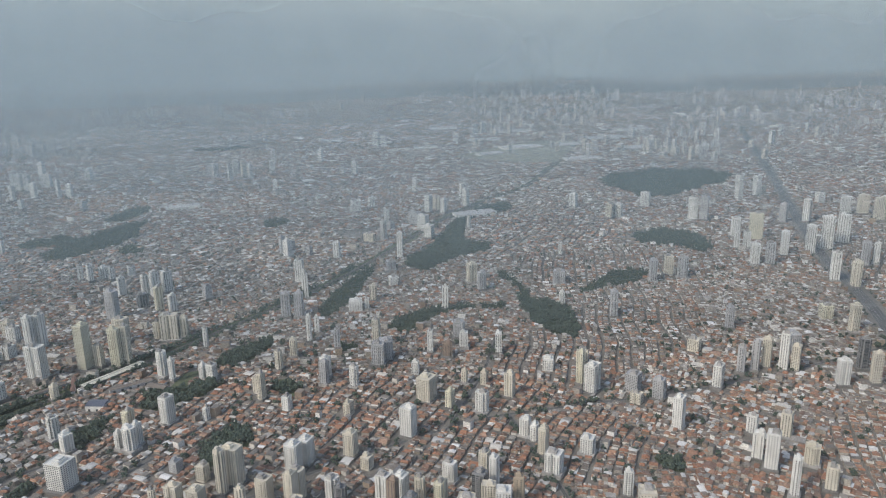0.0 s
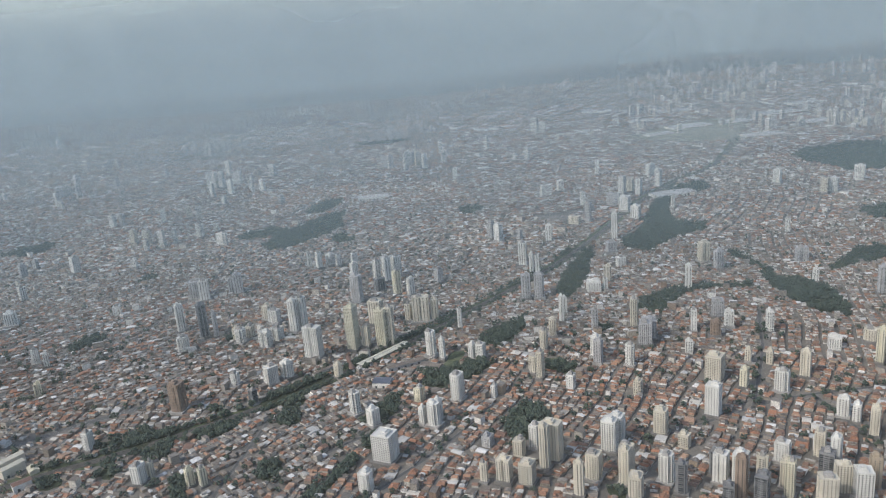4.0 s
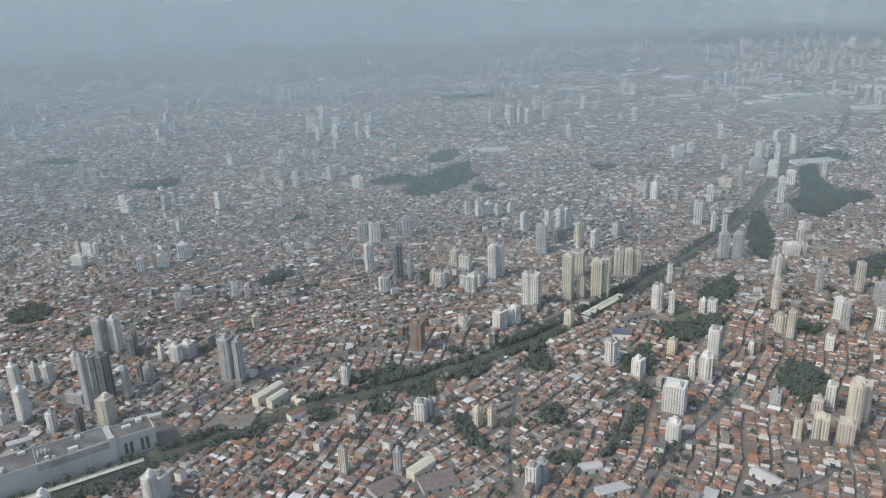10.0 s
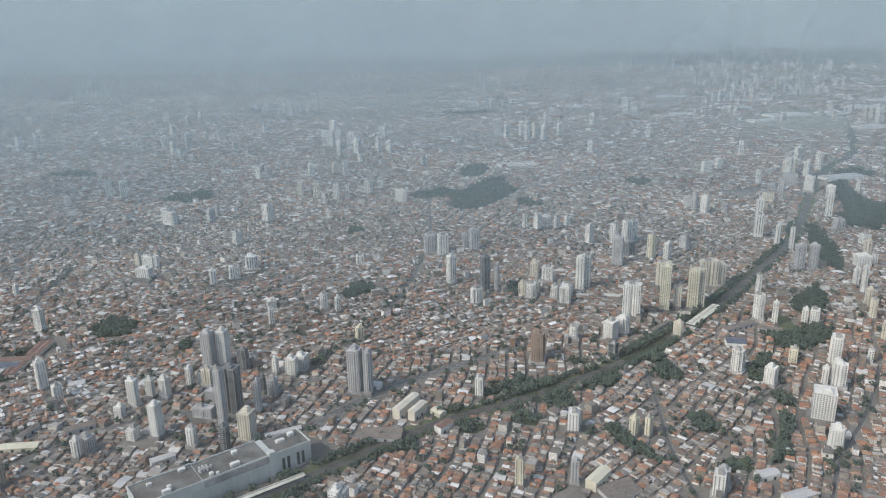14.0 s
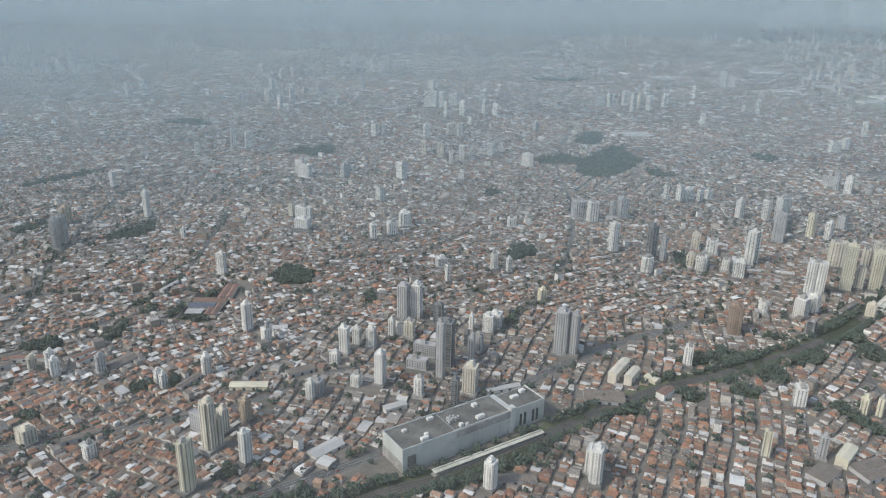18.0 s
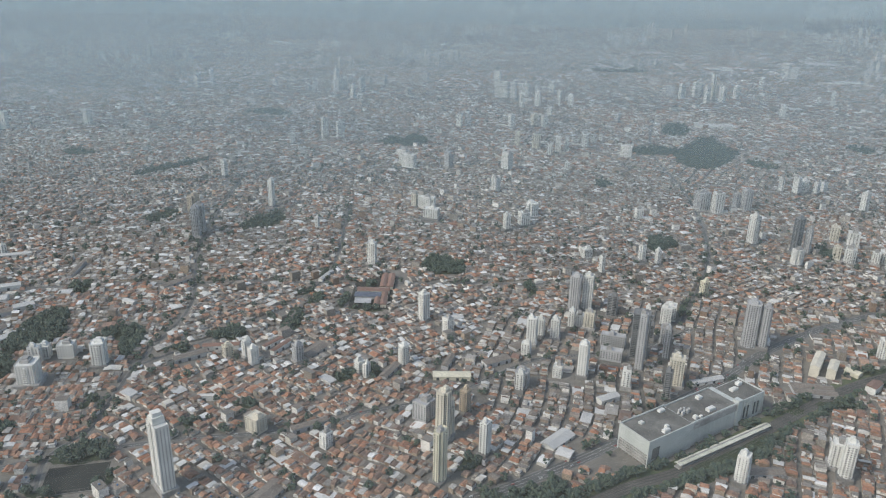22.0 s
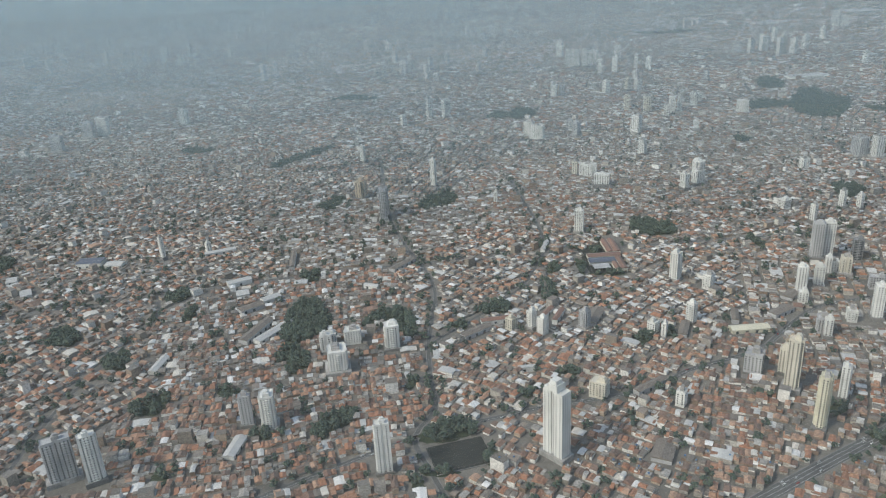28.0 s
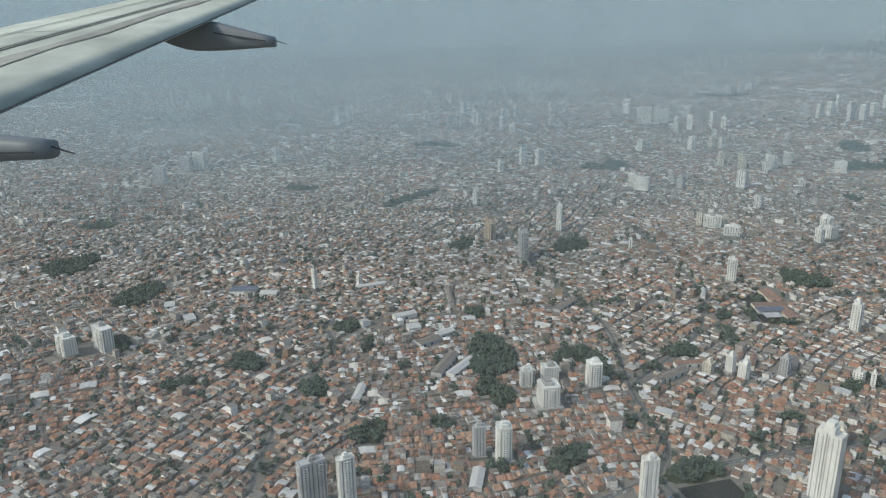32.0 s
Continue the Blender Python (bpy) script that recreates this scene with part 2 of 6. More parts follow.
def strip(line, left, right, z, thick=0.0):
    """A strip between two offsets from a line; with a thickness it gets side walls."""
    v, f = [], []
    n = len(line)
    for i in range(n):
        d = (line[min(i + 1, n - 1)] - line[max(i - 1, 0)]).normalized()
        side = Vector((-d.y, d.x))
        for o in (left, right):
            q = line[i] + side * o
            v.append((q.x, q.y, z))
            if thick:
                v.append((q.x, q.y, z - thick))
    k = 4 if thick else 2
    for i in range(n - 1):
        a, b = i * k, (i + 1) * k
        if thick:
            f += [(a, a + 2, b + 2, b), (a + 1, a, b, b + 1), (a + 2, a + 3, b + 3, b + 2)]
        else:
            f.append((a, a + 1, b + 1, b))
    return v, f


# ---------------------------------------------------------------- plan
FAR_EDGE = 9200.0
RAIL = [(-1700, 470), (-1560, 560), (-1409, 682), (-1327, 732), (-1237, 803), (-1182, 852), (-1045, 965), (-915, 1040), (-774, 1135), (-655, 1236), (-515, 1391), (-355, 1597),
        (-150, 1880), (30, 2200), (190, 2520), (400, 2850), (667, 3200), (1000, 3950), (1362, 4806)]
AVENUE = [(-1760, 520), (-1640, 600), (-1531, 672), (-1428, 752), (-1376, 802), (-1317, 874), (-1232, 954), (-1152, 1043), (-1040, 1140), (-900, 1230)]
WINDING = [(-2260, 520), (-2200, 566), (-2118, 623), (-2078, 649), (-2041, 668), (-1992, 687), (-1927, 712), (-1860, 730), (-1816, 743), (-1767, 764), (-1729, 797), (-1661, 830), (-1619, 851),
           (-1571, 903), (-1525, 953), (-1486, 983), (-1431, 1001), (-1330, 1040), (-1240, 1120)]
LONG_ROAD = [(2600, 5100), (2419, 4700), (1862, 3357), (1452, 2400), (1250, 1900), (1120, 1500), (900, 1000), (760, 700)]
CROSS_ROADS = [[(-3200, 900), (-2700, 1010), (-2350, 1120), (-2050, 1190), (-1700, 1240), (-1300, 1300)],
               [(-2010, 520), (-2046, 594), (-2070, 655), (-2050, 713), (-2061, 773), (-2074, 870), (-2076, 951), (-2090, 1100), (-2200, 1400), (-2300, 1900)],
               [(-2068, 880), (-1999, 970), (-1958, 1027), (-1917, 1121), (-1890, 1300), (-1950, 1700)],
               [(-551, 784), (-526, 830), (-476, 907), (-419, 976), (-356, 1065), (-300, 1150)],
               [(-290, 858), (-359, 810), (-458, 782)],
               [(-705, 788), (-709, 851), (-709, 923), (-701, 1006), (-689, 1129)],
               [(-629, 933), (-582, 996), (-539, 1041), (-482, 1090)],
               [(-200, 930), (-82, 1002), (-7, 1041), (105, 1092), (202, 1123), (600, 1180), (1000, 1300)],
               [(100, 1090), (185, 1293), (219, 1400), (253, 1502)],
               [(253, 800), (245, 852), (235, 936), (205, 1120)],
               [(-1250, 1150), (-1130, 1500), (-1090, 1950), (-1100, 2500), (-1000, 3100)],
               [(-3400, 1700), (-2700, 1750), (-2000, 2050), (-1300, 2350), (-600, 2650), (100, 3300)],
               [(-2529, 591), (-2537, 649), (-2544, 741), (-2539, 816), (-2529, 920), (-2525, 975), (-2549, 1033)]]
LINES = [(ribbon(RAIL, 0, 0), 16.0), (ribbon(AVENUE, 0, 0), 13.0), (ribbon(WINDING, 0, 0), 7.0), (ribbon(LONG_ROAD, 0, 0), 26.0)] + [(ribbon(r, 0, 0), 5.6) for r in CROSS_ROADS]

# woods and planted patches: x, y, half length across, half length away
WOODS = [(-1980, 625, 8, 24), (-2035, 590, 22, 7), (-1904, 2465, 50, 90),
         (-1225, 1535, 34, 56), (-880, 1540, 22, 48)]
GROVES_WEST = [(-3300, 1650, 70, 40), (-2900, 2100, 60, 50), (-2720, 830, 26, 22), (-2560, 2900, 120, 70),
         (-2472, 978, 11, 27), (-2420, 720, 30, 26), (-2347, 581, 12, 12), (-2328, 749, 19, 18), (-2311, 1123, 16, 20),
         (-2302, 1121, 13, 26), (-2275, 850, 20, 24), (-2254, 658, 14, 12), (-2087, 774, 10, 18), (-2057, 570, 9, 11),
         (-2032, 929, 16, 10), (-1980, 2460, 44, 70)]
GROVES_MIDDLE = [(-1935, 748, 11, 14), (-1880, 1134, 18, 17), (-1879, 795, 18, 10), (-1832, 1150, 8, 44), (-1800, 1215, 11, 16),
         (-1788, 1112, 34, 8), (-1771, 886, 15, 19), (-1730, 907, 13, 17), (-1576, 711, 12, 16),
         (-1548, 654, 18, 16), (-1505, 1248, 13, 29), (-1302, 2025, 40, 40), (-1151, 888, 15, 14), (-1100, 905, 22, 14), (-1086, 2479, 90, 100),
         (-1077, 918, 20, 22), (-1004, 1010, 26, 16), (-984, 962, 20, 20)]
GROVES_EAST = [(-973, 4750, 180, 110), (-948, 1072, 34, 18), (-902, 985, 24, 20), (-901, 1085, 32, 34), (-868, 1098, 32, 16), (-802, 1178, 18, 18),
         (-788, 2340, 52, 64), (-742, 894, 12, 14), (-660, 1185, 22, 18), (-635, 865, 28, 18), (-569, 906, 10, 20), (-505, 1041, 16, 25),
         (-370, 2633, 48, 80), (-187, 1284, 27, 22), (-181, 1269, 25, 24), (-148, 880, 14, 18), (-76, 1452, 22, 26), (418, 943, 24, 26)]
WOODS_FAR = GROVES_WEST + GROVES_MIDDLE + GROVES_EAST
PATCHES = WOODS + WOODS_FAR
KEEP_CLEAR = []          # x, y, radius of everything large that stands by itself


def grove_edge(a, px, py):
    """The squared reach of a grove's uneven outline in a direction."""
    return np.clip(0.66 + 0.26 * np.sin(2 * a + px) + 0.20 * np.sin(3 * a + py) + 0.12 * np.sin(7 * a + px + py), 0.2, 1.15)


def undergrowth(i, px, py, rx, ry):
    """A flat dark green sheet under a grove, with an uneven edge."""
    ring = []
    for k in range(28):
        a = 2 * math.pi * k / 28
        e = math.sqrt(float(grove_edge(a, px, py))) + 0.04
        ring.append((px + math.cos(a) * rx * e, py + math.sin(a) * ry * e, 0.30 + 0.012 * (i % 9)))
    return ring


WOOD_SHAPES = []         # larger woods, each by its outline
FIELDS = []              # open grass


def wood(*corners):
    """A wood by its rough corners, which are rounded off to an uneven, natural edge."""
    p = np.array(corners, float)
    for k in range(3):
        q = np.roll(p, -1, 0)
        p = np.stack([p * 0.75 + q * 0.25, p * 0.25 + q * 0.75], 1).reshape(-1, 2)
    c = p.mean(0)
    k = np.arange(len(p))
    p = c + (p - c) * (1.04 + 0.05 * np.sin(k * 1.9 + c[0]) + 0.05 * np.sin(k * 0.83 + c[1]))[:, None]
    WOOD_SHAPES.append(p)


def in_wood(x, y, shape, grow=0.0):
    """Which of the points lie inside a wood's outline, widened by some metres."""
    c = shape.mean(0)
    away = shape - c
    p = c + away * (1 + grow / np.maximum(np.hypot(*away.T), 1))[:, None]
    inside = np.zeros(len(x), bool)
    for (x0, y0), (x1, y1) in zip(p, np.roll(p, -1, 0)):
        if y0 != y1:
            inside ^= ((y0 > y) != (y1 > y)) & (x < x0 + (y - y0) / (y1 - y0) * (x1 - x0))
    return inside


def rise(x, y):
    """The height of the ground: level under the city, raised at its far rim to fit the camera's view."""
    s = np.clip((np.asarray(y, float) - 5200) / 4000, 0, 1)
    return s * s * (3 - 2 * s) * (170 + 16 * np.sin(np.asarray(x, float) / 900 + 0.6) + 8 * np.sin(np.asarray(x, float) / 370 + 1))


def near_line(x, y, wide=0.0):
    """True where a point lies in the corridor of a road or of the railway."""
    inside = np.zeros(len(x), bool)
    for line, half in LINES:
        a = np.array([p[:] for p in line])
        for i in range(0, len(a) - 1):
            p, q = a[i], a[i + 1]
            if max(abs(p[0] - x[0]), abs(p[1] - y[0])) > 1200:
                continue
            d = q - p
            s = np.clip(((x - p[0]) * d[0] + (y - p[1]) * d[1]) / (d @ d), 0, 1)
            inside |= (x - p[0] - s * d[0]) ** 2 + (y - p[1] - s * d[1]) ** 2 < (half + wide) ** 2
    return inside


wood((-2071, 652), (-2055, 674), (-2023, 693), (-1997, 676), (-2004, 657), (-2046, 640))
wood((-2196, 657), (-2194, 682), (-2177, 700), (-2154, 714), (-2147, 691), (-2169, 663), (-2186, 643))
wood((-2300, 911), (-2308, 971), (-2303, 1022), (-2278, 1036), (-2229, 949), (-2237, 909), (-2257, 892), (-2281, 866))
wood((-792, 973), (-774, 966), (-751, 907), (-729, 874), (-739, 871), (-767, 900), (-790, 943))
wood((-588, 876), (-562, 917), (-542, 960), (-523, 1004), (-512, 995), (-531, 946), (-557, 896), (-577, 872))
wood((-2182, 926), (-2175, 963), (-2148, 996), (-2112, 975), (-2091, 906), (-2108, 889), (-2143, 956))
wood((-667, 987), (-639, 1002), (-622, 967), (-637, 941), (-665, 956))
wood((-869, 1036), (-856, 1115), (-828, 1058), (-823, 1019), (-859, 1009))
wood((-270, 1134), (-230, 1144), (-216, 1078), (-251, 1018), (-292, 1026), (-288, 1078))
wood((-810, 1082), (-786, 1115), (-744, 1135), (-735, 1105), (-781, 1069))
wood((-536, 1105), (-511, 1165), (-468, 1209), (-471, 1135), (-505, 1086))
wood((-682, 1145), (-657, 1166), (-630, 1135), (-645, 1101), (-671, 1111))
wood((-724, 1194), (-700, 1240), (-657, 1269), (-623, 1281), (-625, 1237), (-663, 1203), (-714, 1162))
wood((-437, 1292), (-415, 1287), (-373, 1301), (-347, 1327), (-305, 1316), (-335, 1261), (-399, 1215), (-432, 1220))
wood((-344, 1422), (-288, 1490), (-219, 1563), (-255, 1427), (-311, 1378))
wood((329, 1742), (367, 1685), (434, 1642), (431, 1529), (413, 1441), (370, 1463), (340, 1525), (329, 1599))
wood((-2145, 1472), (-2160, 1530), (-2130, 1578), (-2094, 1625), (-2061, 1535), (-2116, 1489))
wood((-2394, 1510), (-2357, 1605), (-2328, 1579), (-2349, 1481))
wood((4, 1554), (62, 1504), (100, 1584), (151, 1639), (232, 1636), (284, 1641), (294, 1672), (180, 1674), (99, 1661), (37, 1610))
wood((-62, 1990), (-10, 2056), (-38, 1909), (-78, 1746), (-116, 1657), (-152, 1646), (-145, 1749))
wood((305, 1891), (339, 1804), (350, 1702), (367, 1725), (358, 1838), (329, 1922))
wood((473, 1711), (548, 1745), (684, 1794), (725, 1884), (642, 1898), (571, 1821))
wood((59, 2015), (141, 1967), (173, 2075), (138, 2180), (87, 2129))
wood((774, 2167), (906, 2111), (959, 1994), (1026, 2159), (989, 2315), (848, 2300))
wood((57, 2040), (169, 2022), (242, 2119), (316, 2146), (362, 2242), (268, 2249), (264, 2359), (320, 2561), (268, 2522), (178, 2291), (134, 2158))
wood((222, 2416), (208, 2230), (254, 2085), (278, 2196), (269, 2322), (326, 2584), (395, 2627), (505, 2689), (501, 2832), (380, 2767), (271, 2574))
wood((-1050, 2336), (-1016, 2480), (-920, 2681), (-842, 2767), (-853, 2574), (-800, 2524), (-877, 2371), (-958, 2245), (-1020, 2268))
wood((-1013, 2868), (-943, 3000), (-893, 2975), (-916, 2782), (-1008, 2741))
wood((1015, 3298), (1002, 3086), (1080, 2823), (1211, 2856), (1374, 3012), (1549, 3114), (1636, 3324), (1453, 3447), (1216, 3414))
wood((-2987, 1120), (-2983, 1161), (-2970, 1218), (-2951, 1248), (-2915, 1201), (-2920, 1145), (-2931, 1106))
wood((-2885, 941), (-2903, 978), (-2884, 988), (-2853, 947), (-2859, 921))
wood((-2667, 889), (-2674, 926), (-2646, 935), (-2614, 907), (-2619, 880), (-2646, 871))
wood((-2545, 1039), (-2539, 1069), (-2510, 1074), (-2499, 1043), (-2520, 1021))
wood((-2539, 817), (-2539, 846), (-2522, 859), (-2494, 822), (-2508, 801))
wood((-3252, 1340), (-3212, 1356), (-3167, 1410), (-3139, 1354), (-3155, 1270), (-3194, 1255))
wood((-2611, 1885), (-2552, 2010), (-2478, 2111), (-2465, 2037), (-2540, 1936), (-2581, 1852))
wood((-1904, 1010), (-1908, 1077), (-1895, 1094), (-1876, 1038), (-1886, 996))
wood((-2004, 978), (-1997, 1002), (-1962, 1011), (-1951, 978), (-1987, 966))
wood((-2266, 800), (-2272, 842), (-2254, 855), (-2235, 830), (-2245, 795))
wood((-1718, 1311), (-1715, 1362), (-1689, 1385), (-1644, 1352), (-1628, 1304), (-1680, 1286))
wood((-1548, 637), (-1531, 665), (-1479, 688), (-1454, 674), (-1472, 640), (-1543, 629))
wood((-1343, 717), (-1244, 793), (-1192, 833), (-1192, 796), (-1261, 742), (-1334, 690))


# ---------------------------------------------------------------- ground and roads
def sheet(name, verts, faces, mat, label, category, kind="structure"):
    return tagged(new(name, mesh_of(name, verts, faces, [mat])), label, category, kind=kind)


G = 12000
g_xs, g_ys = np.linspace(-G, G, 121), np.array([-G, 0, 2500, 5200] + list(range(5500, 9800, 300)) + [G], float)
g_verts = [(x, y, float(rise(x, y))) for y in g_ys for x in g_xs]
g_faces = [(j * 121 + i, j * 121 + i + 1, j * 121 + i + 122, j * 121 + i + 121) for j in range(len(g_ys) - 1) for i in range(120)]
sheet("ground", g_verts, g_faces, M_GROUND, "grey-brown ground of streets and yards under the whole city", "ground")


def road(name, points, half, label, lanes=1):
    line = ribbon(points, half, 0)
    v, f = strip(line, half, -half, 0.06, 0.06)
    ob = sheet(name, v, f, M_ROAD, label, "road")
    for side in (1, -1):
        v, f = strip(line, side * half + 1.2, side * half, 0.20, 0.20)
        part("pavement", mesh_of("pavement", v, f, [M_PAVE]), None, ob)
    for k in range(lanes):
        o = (k - (lanes - 1) / 2) * 2 * half / (lanes + 0.5)
        v, f = strip(line, o + 0.1, o - 0.1, 0.075)
        part("lane_marking", mesh_of("lane_marking", v, f, [M_PAINT]), None, ob)
    return ob


road("road_avenue", AVENUE, 8.2, "dual carriageway of grey asphalt beside the grey mall", 3)
road("road_winding", WINDING, 4.0, "winding grey street through the brick-roofed district", 1)
road("road_long", LONG_ROAD, 14.0, "straight far motorway of grey asphalt", 3)
for i, pts in enumerate(CROSS_ROADS):
    road("road_cross_%d" % (i + 1), pts, 3.2, "narrow grey city street between house blocks", 0)

rail_line = LINES[0][0]
v, f = strip(rail_line, 8.6, -8.6, 0.35, 0.35)
railway = sheet("railway", v, f, M_BALLAST, "railway corridor of brown ballast with four steel tracks", "railway")
for c in (-6.4, -2.2, 2.2, 6.4):
    for o in (-0.8, 0.8):
        v, f = strip(rail_line, c + o + 0.09, c + o - 0.09, 0.62, 0.25)
        part("rail", mesh_of("rail", v, f, [M_STEEL]), None, railway)
for side, far in ((1, 20), (-1, 19)):
    v, f = strip(rail_line, max(side * 8.7, side * far), min(side * 8.7, side * far), 0.05)
    sheet("verge_" + ("north" if side > 0 else "south"), v, f, M_GRASS, "rough dark green grass verge along the railway", "grass")

for name, gx0, gy0, rx, ry, turn in (("grass_field", -638, 869, 20, 13, 20), ("grass_strip", -1240, 782, 62, 9, 38)):
    ring = [(gx0 + math.cos(a) * rx * math.cos(radians(turn)) - math.sin(a) * ry * math.sin(radians(turn)), gy0 + math.cos(a) * rx * math.sin(radians(turn)) + math.sin(a) * ry * math.cos(radians(turn)), 0.45) for a in np.linspace(0, 2 * math.pi, 24, endpoint=False)]
    sheet(name, ring, [tuple(range(24))], M_GRASS, "open patch of green grass between houses", "grass")
    KEEP_CLEAR.append((gx0, gy0, ry + 3))


for name, label, corners in (("grass_slope", "open slope of green grass below towers", [(-204, 1315), (-178, 1315), (-156, 1253), (-172, 1237), (-208, 1277)]),
                             ("grass_pitch", "small green playing field beside a grove", [(-390, 1371), (-360, 1376), (-371, 1309), (-405, 1297)]),
                             ("open_field", "wide pale airfield of dry grass in the distance", [(429, 4089), (633, 4337), (918, 4637), (1261, 4709), (1125, 4201), (929, 3777), (742, 3799)])):
    sheet(name, [(x, y, 0.5) for x, y in corners[::-1]], [tuple(range(len(corners)))], M_FIELD if name == "open_field" else M_GRASS, label, "grass")
    FIELDS.append(np.array(corners, float))


# ---------------------------------------------------------------- towers
DISTRICT_RNG = np.random.default_rng(11)
gx, gy = np.meshgrid(np.arange(-9800, 7600, 400.0), np.arange(300, 9400, 400.0))
SEEDS = np.stack([gx.ravel(), gy.ravel()], 1) + DISTRICT_RNG.uniform(-150, 150, (gx.size, 2))
ANGLES = DISTRICT_RNG.choice([0.15, 0.55, 0.95, 1.25, -0.25, -0.6], len(SEEDS)) + DISTRICT_RNG.uniform(-0.15, 0.15, len(SEEDS))


def district(x, y):
    return int(np.argmin((SEEDS[:, 0] - x) ** 2 + (SEEDS[:, 1] - y) ** 2))


OUTLINES = {
    "bar": lambda a, b: [(-a, -b), (-a * .18, -b), (-a * .18, -b * .72), (a * .18, -b * .72), (a * .18, -b), (a, -b), (a, b), (a * .18, b), (a * .18, b * .72), (-a * .18, b * .72), (-a * .18, b), (-a, b)],
    "cross": lambda a, b: [(-a * .55, -b), (a * .55, -b), (a * .55, -b * .6), (a, -b * .6), (a, b * .6), (a * .55, b * .6), (a * .55, b), (-a * .55, b), (-a * .55, b * .6), (-a, b * .6), (-a, -b * .6), (-a * .55, -b * .6)],
    "notched": lambda a, b: [(-a * .8, -b), (a * .8, -b), (a * .8, -b * .86), (a, -b * .86), (a, b * .86), (a * .8, b * .86), (a * .8, b), (-a * .8, b), (-a * .8, b * .86), (-a, b * .86), (-a, -b * .86), (-a * .8, -b * .86)],
    "plain": lambda a, b: [(-a, -b), (a, -b), (a, b), (-a, b)]}
TOWER_RNG = random.Random(5)
TOWER_LABEL = {"white": "white rendered apartment tower with rows of dark windows", "cream": "cream rendered apartment tower with dark window columns",
               "grey": "grey concrete apartment tower with dark window columns", "yellow": "pale yellow apartment tower with dark window columns",
               "ochre": "ochre rendered apartment block with small windows", "brown": "brown apartment block with shaded windows",
               "dark": "dark grey tower with glazed front"}


def wall_boxes(p, q, floors, z0, storey, wide, tall, out0, out1, slim=False):
    """A column of boxes, one a storey, centred on the wall from p to q: verts and faces."""
    d = Vector((q[0] - p[0], q[1] - p[1])).normalized()
    out = Vector((d.y, -d.x))
    m = Vector(((p[0] + q[0]) / 2, (p[1] + q[1]) / 2))
    v, f = [], []
    for k in range(floors):
        z = z0 + k * storey
        n = len(v)
        for zz in (z, z + tall):
            for s in (-1, 1):
                for o in (out0, out1):
                    c = m + d * (s * wide / 2) + out * o
                    v.append((c.x, c.y, zz))
        f += [(n + 1, n + 3, n + 7, n + 5)] if slim else [(n + 1, n + 3, n + 7, n + 5), (n, n + 1, n + 5, n + 4), (n + 3, n + 2, n + 6, n + 7), (n + 4, n + 5, n + 7, n + 6), (n, n + 2, n + 3, n + 1)]
    return v, f


def repeats(name, sets, mat, top, single):
    """Boxes of a facade: parts of their own on the towers nearest the flight line, joined as stuff on the rest."""
    if single:
        for v, f in sets:
            for k in range(0, len(v), 8):
                part(name, mesh_of(name, v[k:k + 8], f[:5], [mat]), None, top)
        return
    vs, fs = [], []
    for v, f in sets:
        n = len(vs)
        vs += v
        fs += [tuple(n + i for i in q) for q in f]
    if vs:
        ob = part(name, mesh_of(name, vs, fs, [mat]), None, top)
        tagged(ob, kind="stuff")


